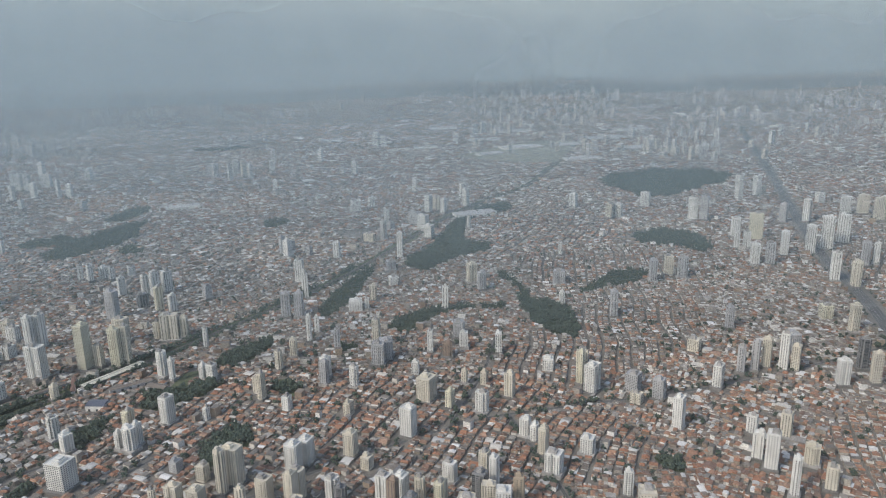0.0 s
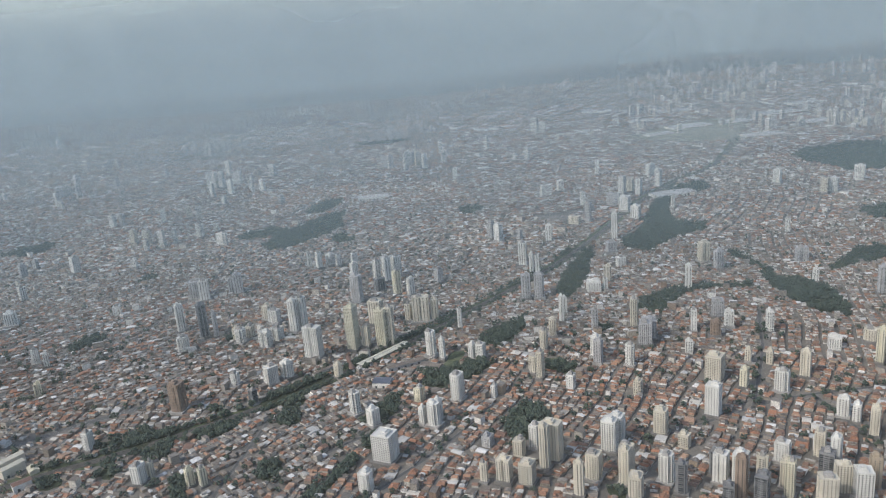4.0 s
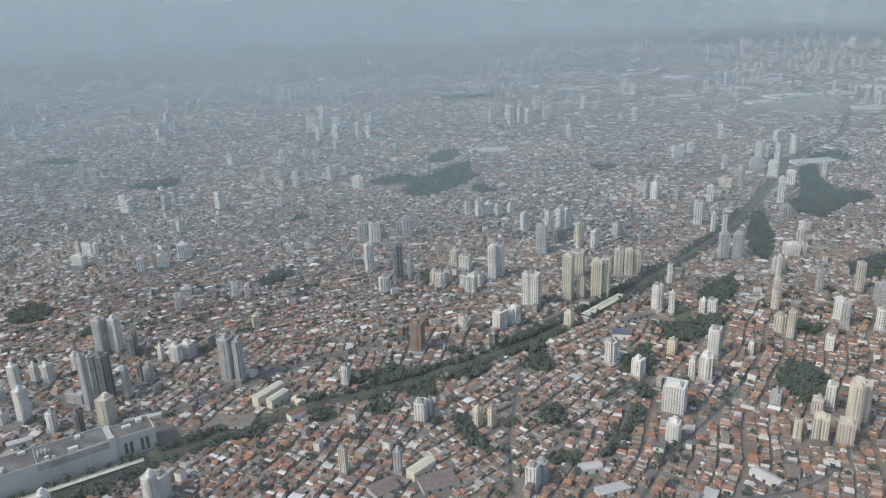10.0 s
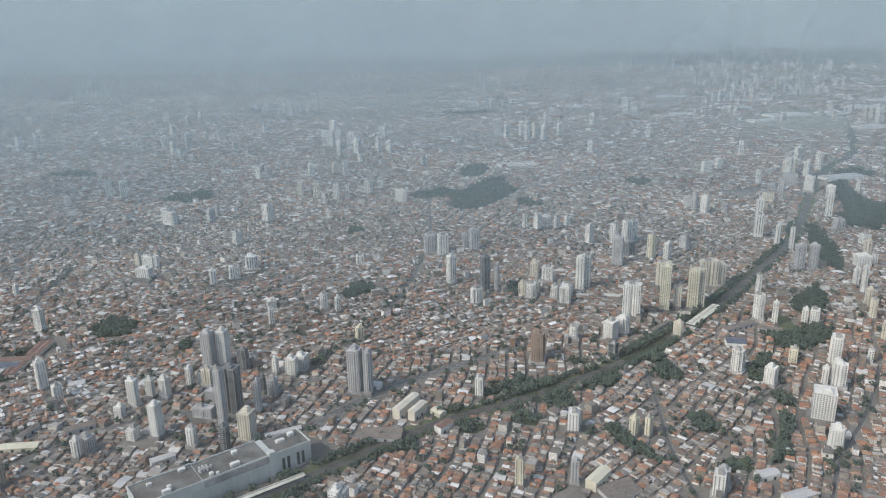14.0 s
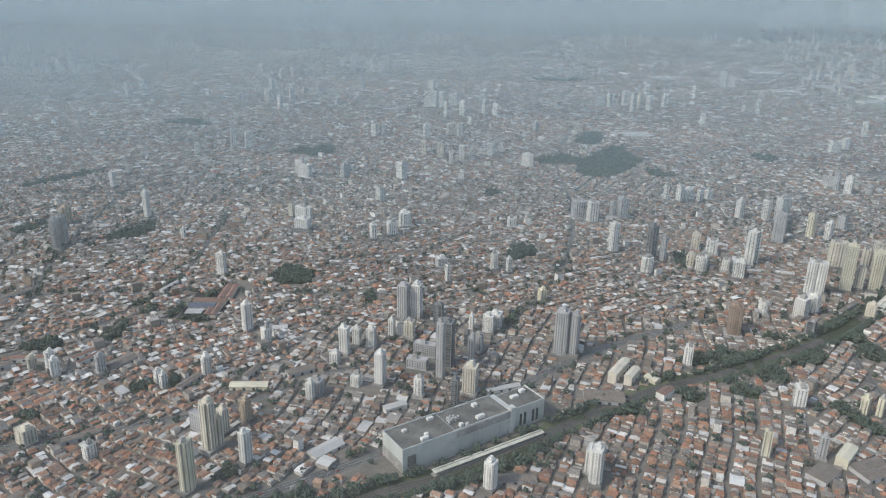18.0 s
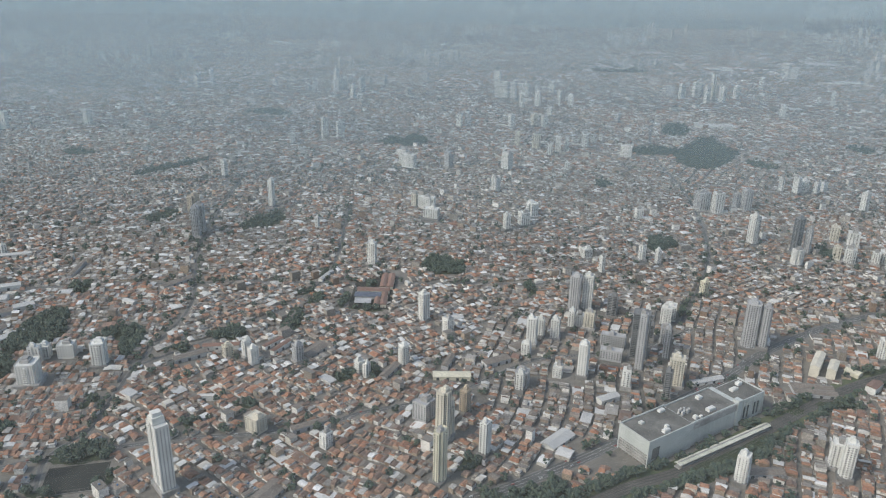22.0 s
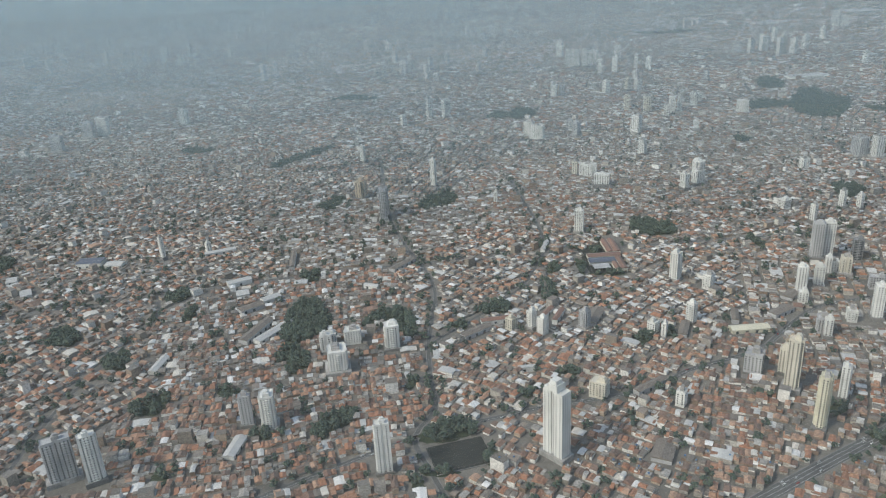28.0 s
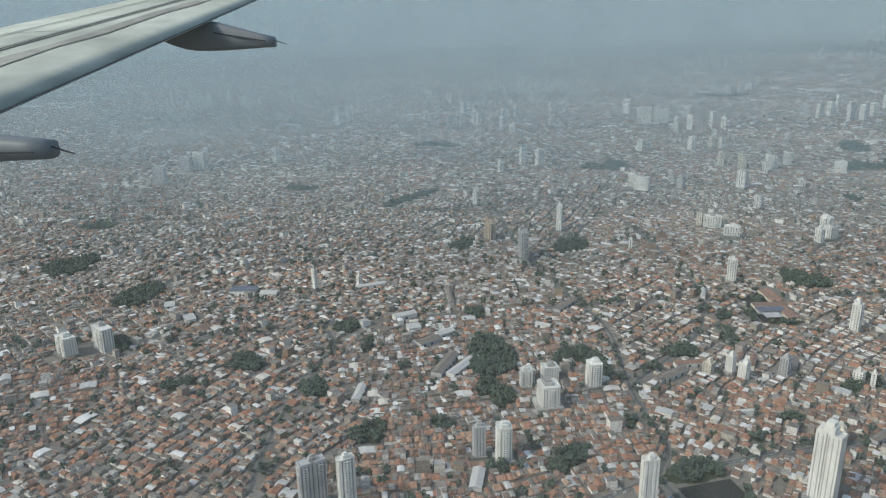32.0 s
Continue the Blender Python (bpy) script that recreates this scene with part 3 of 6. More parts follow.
def tower(x, y, height, width, tone, deep=None, kind=None, turn=None):
    rng = TOWER_RNG
    deep = deep or width * rng.uniform(0.62, 0.95)
    if width > 34:
        deep = min(deep, 20)
    height, width = max(height, 12), max(width * (0.87 if y > 700 else 1.0), 10)
    a, b = width / 2, deep / 2
    kind = kind or rng.choice(["bar", "cross", "notched", "notched", "plain"] if height > 26 else ["plain", "bar"])
    if turn is None:
        turn = ANGLES[district(x, y)] + rng.choice([0, math.pi / 2]) if width < 32 else ANGLES[district(x, y)]
        if abs(math.sin(turn)) > 0.75 and width >= 32:
            turn -= math.pi / 2
    top = new("apartment_tower", None)
    top.matrix_world = pose(x, y, float(rise(x, y)), 0, 0, math.degrees(turn))
    tagged(top, TOWER_LABEL[tone], "apartment tower", "apartment towers of the city")
    outline = OUTLINES[kind](a, b)
    storey = 3.0
    floors = max(3, int((height - 3) / storey))
    mat = M_TONE[tone]
    body = part("wall", prism(outline, 0, height), mat, top)
    inner = [(px * 0.97, py * 0.97) for px, py in outline]
    n = len(outline)
    bm = bmesh.new()
    rings = [[bm.verts.new((px, py, zz)) for px, py in o] for o, zz in ((outline, height), (outline, height + 1.1), (inner, height + 1.1), (inner, height + 0.05))]
    for r0, r1 in zip(rings, rings[1:]):
        for i in range(n):
            bm.faces.new((r0[i], r0[(i + 1) % n], r1[(i + 1) % n], r1[i]))
    part("parapet", bm, mat, top)
    lift = min(a, b) * 0.45
    ox, oy = rng.uniform(-0.3, 0.3) * a, rng.uniform(-0.2, 0.2) * b
    part("lift_house", solid((ox - lift * 1.3, ox + lift * 1.3, oy - lift, oy + lift, height, height + 4.2), (ox - lift * 0.7, ox + lift * 0.9, oy - lift * 0.6, oy + lift * 0.7, height + 4.2, height + 6.4)),
         mat if rng.random() < 0.6 else M_CONCRETE, top)
    if height > 26 and width < 40:
        part("podium", solid((-a * 1.32, a * 1.24, -b * 1.3, b * 1.35, 0, rng.choice([3.4, 4.2, 6.5]))), M_PAVE if rng.random() < 0.6 else M_CONCRETE, top)
    wide, tall = rng.choice([(1.3, 1.3), (2.0, 1.4), (1.6, 1.7)])
    windows, balconies = [], []
    for i in range(n):
        p, q = outline[i], outline[(i + 1) % n]
        run = math.hypot(q[0] - p[0], q[1] - p[1])
        if run < 3.2:
            continue
        bays = max(1, int(run / (3.6 if y < 1500 else 5.2))) if tone != "dark" else max(1, int(run / 6))
        for k in range(bays):
            s0, s1 = k / bays, (k + 1) / bays
            pp = (p[0] + (q[0] - p[0]) * s0, p[1] + (q[1] - p[1]) * s0)
            qq = (p[0] + (q[0] - p[0]) * s1, p[1] + (q[1] - p[1]) * s1)
            w = min(wide * (1 if y < 1500 else 1.3), run / bays * 0.8) if tone != "dark" else run / bays * 0.8
            windows.append(wall_boxes(pp, qq, floors, 3.9, storey, w, tall if tone != "dark" else 2.3, 0.0, 0.12, y > 1000))
        if run > 9 and rng.random() < 0.55 and y < 1900:
            balconies.append(wall_boxes(p, q, floors, 3.2, storey, min(run * 0.44, 6.8), 1.05, 0.02, 1.4))
    close = y < 690
    repeats("window", windows, M_GLASS, top, close)
    repeats("balcony", balconies, mat, top, close)
    KEEP_CLEAR.append((x, y, max(a, b) * (1.38 if width < 40 else 1.15) + 1))
    return top


# Dark green sheets close the gaps between the crowns.
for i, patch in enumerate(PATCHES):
    sheet("undergrowth_%d" % (i + 1), undergrowth(i, *patch), [tuple(range(28))], M_UNDER, "flat dark green sheet beneath a grove of trees", "undergrowth")

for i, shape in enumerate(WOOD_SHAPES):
    sheet("wood_floor_%d" % (i + 1), [(x, y, 0.42 + 0.012 * (i % 7)) for x, y in shape], [tuple(range(len(shape)))], M_UNDER, "flat dark green sheet beneath a wood", "undergrowth")

tower(-2452, 574, 56, 29, "grey", deep=13, kind="bar", turn=0.6)
tower(-2414, 572, 63, 18, "white", deep=11, kind="notched", turn=0.6)
tower(-2096, 593, 64, 16, "white")
stepped = tower(-1909, 620, 86, 26, "white", deep=15, kind="bar", turn=-0.75)
part("crown", solid((-7, 5, -6.6, 6.6, 86, 94.5), (-5.4, 3, -5, 5, 94.5, 99)), M_TONE["white"], stepped, "stepped white crown")
part("crown", solid((-12.4, -7.4, -6, 6, 86, 89.5)), M_TONE["white"], stepped, "lower white crown")
tower(-1609, 676, 67, 18, "yellow")
tower(-2249, 676, 46, 19, "white")
tower(-2278, 680, 42, 14, "grey")
tower(-1265, 720, 38, 16, "white")
tower(-1753, 721, 20, 15, "white")
tower(-1561, 733, 45, 15, "white")
tower(-1848, 742, 21, 24, "cream")
tower(-1142, 743, 50, 18, "white")
tower(-1614, 752, 71, 18, "cream")
tower(-1142, 766, 34, 20, "white")
tower(-1611, 790, 38, 13, "cream")
tower(-1644, 800, 26, 25, "grey")
tower(-681, 801, 34, 18, "white")
tower(-2192, 806, 34, 33, "white")
tower(329, 810, 50, 25, "cream")
tower(-670, 818, 27, 17, "grey")
tower(-1592, 820, 34, 13, "ochre")
tower(178, 820, 23, 25, "white")
tower(-923, 823, 39, 11, "yellow")
tower(96, 826, 48, 25, "cream")
tower(-853, 828, 33, 10, "grey")
tower(23, 839, 46, 22, "dark")
tower(549, 841, 61, 17, "white")
tower(-17, 842, 32, 15, "dark")
tower(147, 844, 43, 23, "white")
tower(608, 851, 37, 18, "cream")
tower(2, 853, 63, 15, "brown")
tower(64, 857, 52, 16, "yellow")
tower(130, 861, 42, 21, "cream")
tower(172, 866, 47, 15, "ochre")
tower(-127, 867, 35, 23, "cream")
tower(-2126, 868, 37, 22, "white")
tower(326, 871, 40, 12, "white")
tower(-67, 874, 45, 16, "dark")
tower(-199, 877, 51, 15, "cream")
tower(-2217, 878, 19, 17, "white")
tower(67, 878, 41, 19, "cream")
tower(-1521, 881, 31, 11, "white")
tower(39, 884, 44, 16, "cream")
tower(-2187, 886, 21, 26, "white")
tower(122, 887, 44, 19, "dark")
tower(13, 889, 46, 23, "white")
tower(-1739, 892, 21, 11, "white")
tower(-1320, 894, 43, 12, "dark")
tower(-10, 896, 44, 20, "white")
tower(-135, 897, 57, 18, "cream")
tower(-1518, 901, 23, 21, "grey")
tower(-80, 901, 43, 21, "white")
tower(-1910, 905, 26, 14, "white")
tower(552, 908, 61, 21, "white")
tower(-489, 909, 31, 20, "white")
tower(-265, 911, 34, 22, "cream")
tower(-1373, 911, 32, 14, "white")
tower(-13, 913, 36, 14, "dark")
tower(146, 915, 49, 15, "white")
tower(618, 915, 32, 24, "cream")
tower(-2942, 916, 32, 39, "white")
tower(-174, 916, 40, 22, "cream")
tower(-296, 916, 38, 22, "cream")
tower(-1925, 919, 30, 13, "white")
tower(-129, 919, 47, 21, "cream")
tower(-1848, 921, 28, 14, "grey")
tower(-1301, 934, 43, 22, "cream")
tower(-1467, 934, 17, 18, "white")
tower(-1692, 934, 32, 14, "white")
tower(-1432, 936, 54, 20, "white")
tower(85, 937, 31, 21, "white")
tower(238, 939, 35, 26, "white")
tower(-734, 939, 30, 12, "yellow")
tower(548, 940, 44, 17, "white")
tower(-2894, 940, 39, 47, "white")
tower(136, 940, 43, 16, "cream")
tower(-754, 941, 29, 12, "yellow")
tower(-238, 948, 68, 18, "cream")
tower(-837, 954, 32, 21, "white")
tower(145, 963, 22, 17, "white")
tower(-225, 969, 60, 30, "cream")
tower(-141, 986, 50, 23, "white")
tower(-34, 987, 20, 17, "cream")
tower(302, 987, 28, 21, "white")
tower(-471, 988, 45, 33, "white")
tower(233, 989, 47, 18, "cream")
tower(-1513, 994, 19, 15, "white")
tower(-1385, 995, 17, 37, "grey", deep=13, kind="plain")
tower(624, 997, 41, 18, "cream")
tower(-1304, 1003, 55, 12, "grey")
tower(-248, 1004, 38, 20, "white")
tower(-1344, 1007, 76, 28, "dark")
tower(573, 1007, 35, 17, "white")
tower(-126, 1013, 41, 24, "white")
tower(-59, 1025, 41, 20, "cream")
tower(-1505, 1026, 46, 17, "white")
tower(229, 1033, 29, 17, "white")
tower(-1378, 1038, 21, 42, "grey", deep=13, kind="plain")
tower(468, 1044, 55, 21, "white")
tower(-1639, 1050, 25, 16, "white")
tower(218, 1052, 30, 18, "white")
tower(-1467, 1054, 34, 15, "white")
tower(-1491, 1055, 32, 14, "white")
tower(-969, 1057, 34, 17, "white")
tower(-1296, 1060, 30, 16, "grey")
tower(-1145, 1067, 72, 20, "grey")
tower(-1165, 1070, 76, 23, "grey")
tower(32, 1073, 52, 24, "white")
tower(-404, 1080, 42, 22, "white")
tower(-1683, 1086, 49, 16, "white")
tower(-423, 1087, 32, 12, "white")
tower(-1440, 1090, 34, 11, "white")
tower(-1411, 1093, 32, 18, "cream")
tower(-399, 1100, 38, 16, "white")
tower(-1424, 1108, 20, 18, "white")
tower(-1282, 1132, 31, 20, "white")
tower(-1311, 1137, 28, 12, "white")
tower(-542, 1137, 40, 21, "white")
tower(432, 1138, 18, 22, "cream")
tower(161, 1140, 37, 24, "white")
tower(875, 1146, 63, 16, "cream")
tower(475, 1147, 38, 21, "grey")
tower(-1369, 1150, 39, 18, "dark")
tower(818, 1153, 50, 23, "white")
tower(-1270, 1155, 26, 21, "white")
tower(108, 1160, 34, 19, "yellow")
tower(-1431, 1162, 66, 21, "grey")
tower(-369, 1167, 50, 24, "white")
tower(-1409, 1172, 64, 19, "white")
tower(594, 1172, 46, 25, "white")
tower(-867, 1181, 54, 28, "brown")
tower(442, 1185, 33, 26, "grey")
tower(217, 1186, 47, 18, "cream")
tower(368, 1191, 52, 32, "white")
tower(-736, 1193, 27, 17, "dark")
tower(70, 1193, 46, 30, "cream")
tower(893, 1209, 63, 22, "dark")
tower(353, 1216, 67, 14, "yellow")
tower(-2622, 1220, 45, 11, "white")
tower(768, 1221, 52, 17, "cream")
tower(662, 1223, 56, 16, "grey")
tower(746, 1224, 77, 18, "white")
tower(694, 1231, 60, 15, "grey")
tower(-223, 1233, 52, 16, "cream")
tower(721, 1240, 62, 17, "cream")
tower(180, 1244, 26, 12, "cream")
tower(-2540, 1244, 24, 11, "white")
tower(-232, 1260, 33, 21, "cream")
tower(-59, 1267, 41, 18, "white")
tower(-793, 1268, 28, 18, "white")
tower(-725, 1271, 36, 25, "white")
tower(-1188, 1277, 24, 14, "yellow")
tower(-114, 1279, 48, 16, "grey")
tower(-599, 1283, 28, 18, "cream")
tower(-699, 1291, 35, 24, "white")
tower(56, 1306, 25, 15, "white")
tower(-114, 1308, 44, 19, "white")
tower(814, 1314, 37, 29, "grey")
tower(-1818, 1322, 45, 19, "white")
tower(-404, 1334, 46, 11, "white")
tower(-1369, 1340, 38, 13, "white")
tower(623, 1341, 25, 26, "cream")
tower(-427, 1355, 54, 21, "white")
tower(-13, 1356, 47, 30, "grey")
tower(-207, 1360, 40, 18, "cream")
tower(-665, 1376, 70, 38, "white")
tower(230, 1384, 43, 19, "white")
tower(-0, 1387, 40, 30, "grey")
tower(995, 1390, 60, 21, "cream")
tower(93, 1411, 44, 17, "white")
tower(-1251, 1413, 31, 12, "white")
tower(-591, 1414, 94, 27, "yellow")
tower(163, 1415, 36, 19, "white")
tower(-185, 1418, 39, 18, "cream")
tower(-2220, 1418, 66, 23, "grey")
tower(-533, 1423, 80, 24, "yellow")
tower(-1281, 1424, 36, 16, "white")
tower(-97, 1439, 48, 14, "grey")
tower(745, 1442, 51, 21, "grey")
tower(-2223, 1447, 64, 21, "grey")
tower(-786, 1450, 37, 24, "white")
tower(-17, 1450, 61, 21, "cream")
tower(-968, 1454, 34, 26, "white")
tower(980, 1467, 33, 26, "yellow")
tower(160, 1478, 37, 26, "grey")
tower(-852, 1486, 32, 23, "white")
tower(-159, 1491, 60, 12, "white")
tower(-375, 1494, 44, 14, "white")
tower(-776, 1497, 26, 27, "white")
tower(-1983, 1520, 24, 11, "white")
tower(-948, 1526, 80, 21, "dark")
tower(-743, 1528, 76, 20, "white")
tower(-147, 1547, 36, 12, "white")
tower(523, 1551, 61, 18, "grey")
tower(-462, 1552, 58, 42, "cream")
tower(-491, 1562, 39, 19, "cream")
tower(-1560, 1574, 37, 20, "white")
tower(-1022, 1577, 65, 20, "white")
tower(-2298, 1581, 41, 32, "ochre")
tower(-806, 1590, 34, 28, "white")
tower(-1522, 1609, 35, 25, "white")
tower(-1737, 1622, 28, 39, "white")
tower(-194, 1649, 61, 24, "grey")
tower(-225, 1650, 61, 24, "grey")
tower(-2133, 1655, 66, 16, "white")
tower(148, 1660, 55, 16, "white")
tower(1184, 1669, 65, 29, "cream")
tower(-1503, 1684, 35, 30, "white")
tower(-630, 1698, 70, 28, "grey")
tower(-1760, 1712, 29, 48, "white")
tower(1160, 1720, 76, 25, "white")
tower(-503, 1732, 43, 19, "white")
tower(-538, 1747, 60, 21, "yellow")
tower(705, 1790, 57, 28, "grey")
tower(-1047, 1796, 52, 29, "white")
tower(790, 1802, 58, 28, "grey")
tower(1312, 1823, 70, 24, "grey")
tower(236, 1851, 51, 27, "cream")
tower(-667, 1878, 49, 20, "white")
tower(-1599, 1888, 39, 21, "white")
tower(1077, 1888, 60, 27, "grey")
tower(-556, 1889, 58, 25, "white")
tower(1036, 1894, 57, 27, "white")
tower(-2349, 1898, 46, 17, "white")
tower(-218, 1916, 64, 23, "white")
tower(1159, 1961, 71, 28, "white")
tower(1246, 1977, 80, 34, "white")
tower(-791, 2008, 49, 19, "white")
tower(1318, 2009, 98, 38, "white")
tower(-736, 2014, 37, 16, "white")
tower(1089, 2047, 52, 23, "white")
tower(1401, 2061, 88, 41, "white")
tower(-1866, 2112, 39, 49, "white")
tower(57, 2116, 76, 19, "white")
tower(-1576, 2125, 54, 29, "white")
tower(-1749, 2130, 39, 23, "grey")
tower(-1887, 2146, 43, 30, "white")
tower(-3378, 2152, 50, 41, "grey")
tower(1173, 2155, 80, 46, "yellow")
tower(-278, 2178, 52, 23, "white")
tower(1118, 2179, 64, 31, "white")
tower(-298, 2212, 56, 20, "grey")
tower(-289, 2276, 27, 52, "grey")
tower(1694, 2313, 78, 40, "cream")
tower(159, 2325, 45, 30, "white")
tower(1361, 2330, 68, 26, "grey")
tower(-2290, 2333, 37, 19, "white")
tower(-3372, 2335, 53, 40, "grey")
tower(11, 2335, 63, 21, "grey")
tower(-1446, 2336, 41, 22, "white")
tower(-3334, 2362, 64, 44, "white")
tower(-1201, 2371, 38, 41, "white")
tower(-1417, 2395, 55, 26, "white")
tower(1692, 2401, 71, 38, "cream")
tower(1636, 2412, 65, 38, "white")
tower(1121, 2415, 84, 30, "grey")
tower(-2159, 2461, 58, 27, "white")
tower(-1551, 2466, 49, 27, "cream")
tower(-2217, 2474, 66, 21, "white")
tower(35, 2481, 20, 33, "grey")
tower(-1323, 2498, 46, 27, "white")
tower(-3108, 2512, 54, 32, "white")
tower(849, 2515, 48, 29, "white")
tower(126, 2549, 41, 52, "grey")
tower(1658, 2603, 43, 33, "white")
tower(1000, 2660, 56, 38, "white")
tower(239, 2682, 56, 21, "white")
tower(185, 2706, 68, 31, "white")
tower(737, 2708, 52, 28, "white")
tower(1405, 2737, 94, 27, "white")
tower(214, 2769, 48, 52, "cream")
tower(-87, 2774, 44, 44, "white")
tower(-1742, 2775, 42, 26, "grey")
tower(1499, 2776, 80, 27, "white")
tower(-1578, 2784, 49, 27, "white")
tower(337, 2805, 65, 29, "white")
tower(-28, 2828, 43, 26, "white")
tower(-1454, 2831, 43, 22, "white")
tower(354, 3022, 48, 41, "white")
tower(-1428, 3058, 40, 24, "white")
tower(154, 3104, 65, 24, "white")
tower(-1545, 3245, 65, 24, "white")
tower(-1477, 3291, 66, 26, "white")
tower(-1331, 3298, 56, 26, "white")
tower(-3098, 3443, 79, 30, "white")
tower(-1648, 3517, 75, 52, "white")
tower(-3067, 3544, 78, 29, "white")
tower(-1537, 3571, 60, 52, "white")
tower(-645, 3654, 78, 33, "cream")
tower(-785, 3673, 70, 29, "white")
tower(-1402, 3726, 56, 34, "white")
tower(-702, 3752, 71, 34, "white")
tower(-824, 3762, 51, 52, "grey")
tower(-680, 3817, 58, 52, "grey")
tower(-2058, 3947, 52, 37, "grey")
tower(2328, 4194, 76, 52, "white")
tower(45, 4648, 62, 52, "white")
tower(684, 5127, 70, 52, "white")
tower(753, 5189, 68, 52, "white")
tower(2274, 6932, 94, 52, "white")
# slighter blocks between the tall ones
tower(-2221, 862, 26, 18, "white")
tower(-1752, 906, 17, 14, "white")
tower(-325, 917, 32, 11, "cream")
tower(-826, 969, 26, 11, "cream")
tower(-273, 985, 25, 16, "cream")
tower(-319, 1016, 17, 17, "grey")
tower(-505, 1093, 31, 18, "white")
tower(-66, 1158, 24, 19, "cream")
tower(-307, 1172, 22, 12, "white")
tower(-436, 1173, 25, 19, "yellow")
tower(-174, 1192, 25, 16, "white")
tower(144, 1249, 28, 11, "cream")
tower(311, 1292, 23, 23, "white")
tower(382, 1308, 27, 25, "cream")
tower(-330, 1332, 32, 18, "white")
tower(-347, 1335, 31, 14, "white")
tower(125, 1377, 32, 22, "brown")
tower(-565, 1418, 48, 17, "cream")
tower(-515, 1429, 82, 17, "cream")
tower(-1392, 1431, 19, 21, "white")
tower(-803, 1483, 27, 19, "white")
tower(-839, 1512, 28, 18, "cream")
tower(-868, 1512, 25, 22, "cream")
tower(-923, 1530, 56, 16, "grey")
tower(-561, 1543, 58, 34, "cream")
tower(-728, 1545, 75, 21, "white")
tower(-433, 1555, 49, 18, "cream")
tower(-832, 1625, 34, 25, "cream")
tower(428, 1650, 32, 12, "white")
tower(-65, 1681, 25, 32, "white")
tower(-38, 1681, 28, 15, "white")
tower(-1791, 1714, 34, 15, "cream")
tower(-1247, 1721, 23, 20, "white")
tower(-23, 1743, 40, 20, "cream")
tower(-586, 1778, 34, 29, "dark")
tower(-189, 1780, 66, 9, "white")
tower(253, 1785, 47, 23, "grey")
tower(459, 1804, 36, 31, "grey")
tower(-439, 1814, 37, 23, "grey")
tower(-1080, 1819, 46, 34, "grey")
tower(-969, 1833, 53, 26, "grey")
tower(1353, 1836, 61, 23, "white")
tower(765, 1836, 52, 25, "cream")
tower(-200, 1838, 55, 13, "white")
tower(-991, 1841, 39, 21, "grey")
tower(-577, 1854, 66, 22, "white")
tower(29, 1857, 24, 24, "white")
tower(-605, 1867, 56, 19, "white")
tower(26, 1989, 29, 28, "grey")
tower(-824, 2028, 42, 15, "white")
tower(-763, 2030, 35, 27, "white")
tower(1059, 2049, 52, 22, "white")
tower(-700, 2062, 25, 20, "white")
tower(527, 2068, 39, 15, "white")
tower(-130, 2142, 48, 21, "white")
tower(-1399, 2146, 27, 18, "white")
tower(-215, 2188, 26, 18, "grey")
tower(-1761, 2217, 28, 19, "grey")
tower(-33, 2328, 24, 40, "cream")
tower(1443, 2329, 79, 32, "white")
tower(-1386, 2428, 46, 19, "white")
tower(1090, 2436, 78, 36, "white")
tower(-1488, 2437, 50, 31, "cream")
tower(303, 2441, 44, 17, "white")
tower(148, 2452, 49, 34, "white")
tower(813, 2501, 54, 29, "cream")
tower(-1289, 2564, 31, 22, "white")
tower(26, 2569, 47, 21, "white")
tower(-1775, 2765, 46, 24, "white")
tower(1540, 2800, 35, 21, "cream")
tower(-1492, 2828, 46, 24, "cream")
tower(-1161, 2985, 36, 25, "grey")
tower(-447, 3247, 51, 22, "white")
tower(-1383, 3310, 72, 23, "white")
tower(-1586, 3486, 76, 29, "white")
tower(-1620, 3495, 76, 29, "white")
tower(-694, 3555, 84, 24, "white")
tower(-610, 3613, 71, 35, "white")
tower(-109, 3621, 65, 30, "white")
tower(-169, 3632, 37, 19, "white")
tower(-519, 3717, 67, 30, "white")
tower(-1675, 3858, 77, 37, "white")
tower(-554, 4046, 79, 27, "white")
tower(-304, 4070, 69, 27, "white")
tower(-1, 4663, 89, 49, "white")
tower(-1348, 969, 92, 12, "grey")
tower(-1315, 1069, 29, 12, "dark")
tower(-1607, 766, 40, 10, "cream")
tower(-1955, 920, 18, 15, "cream")


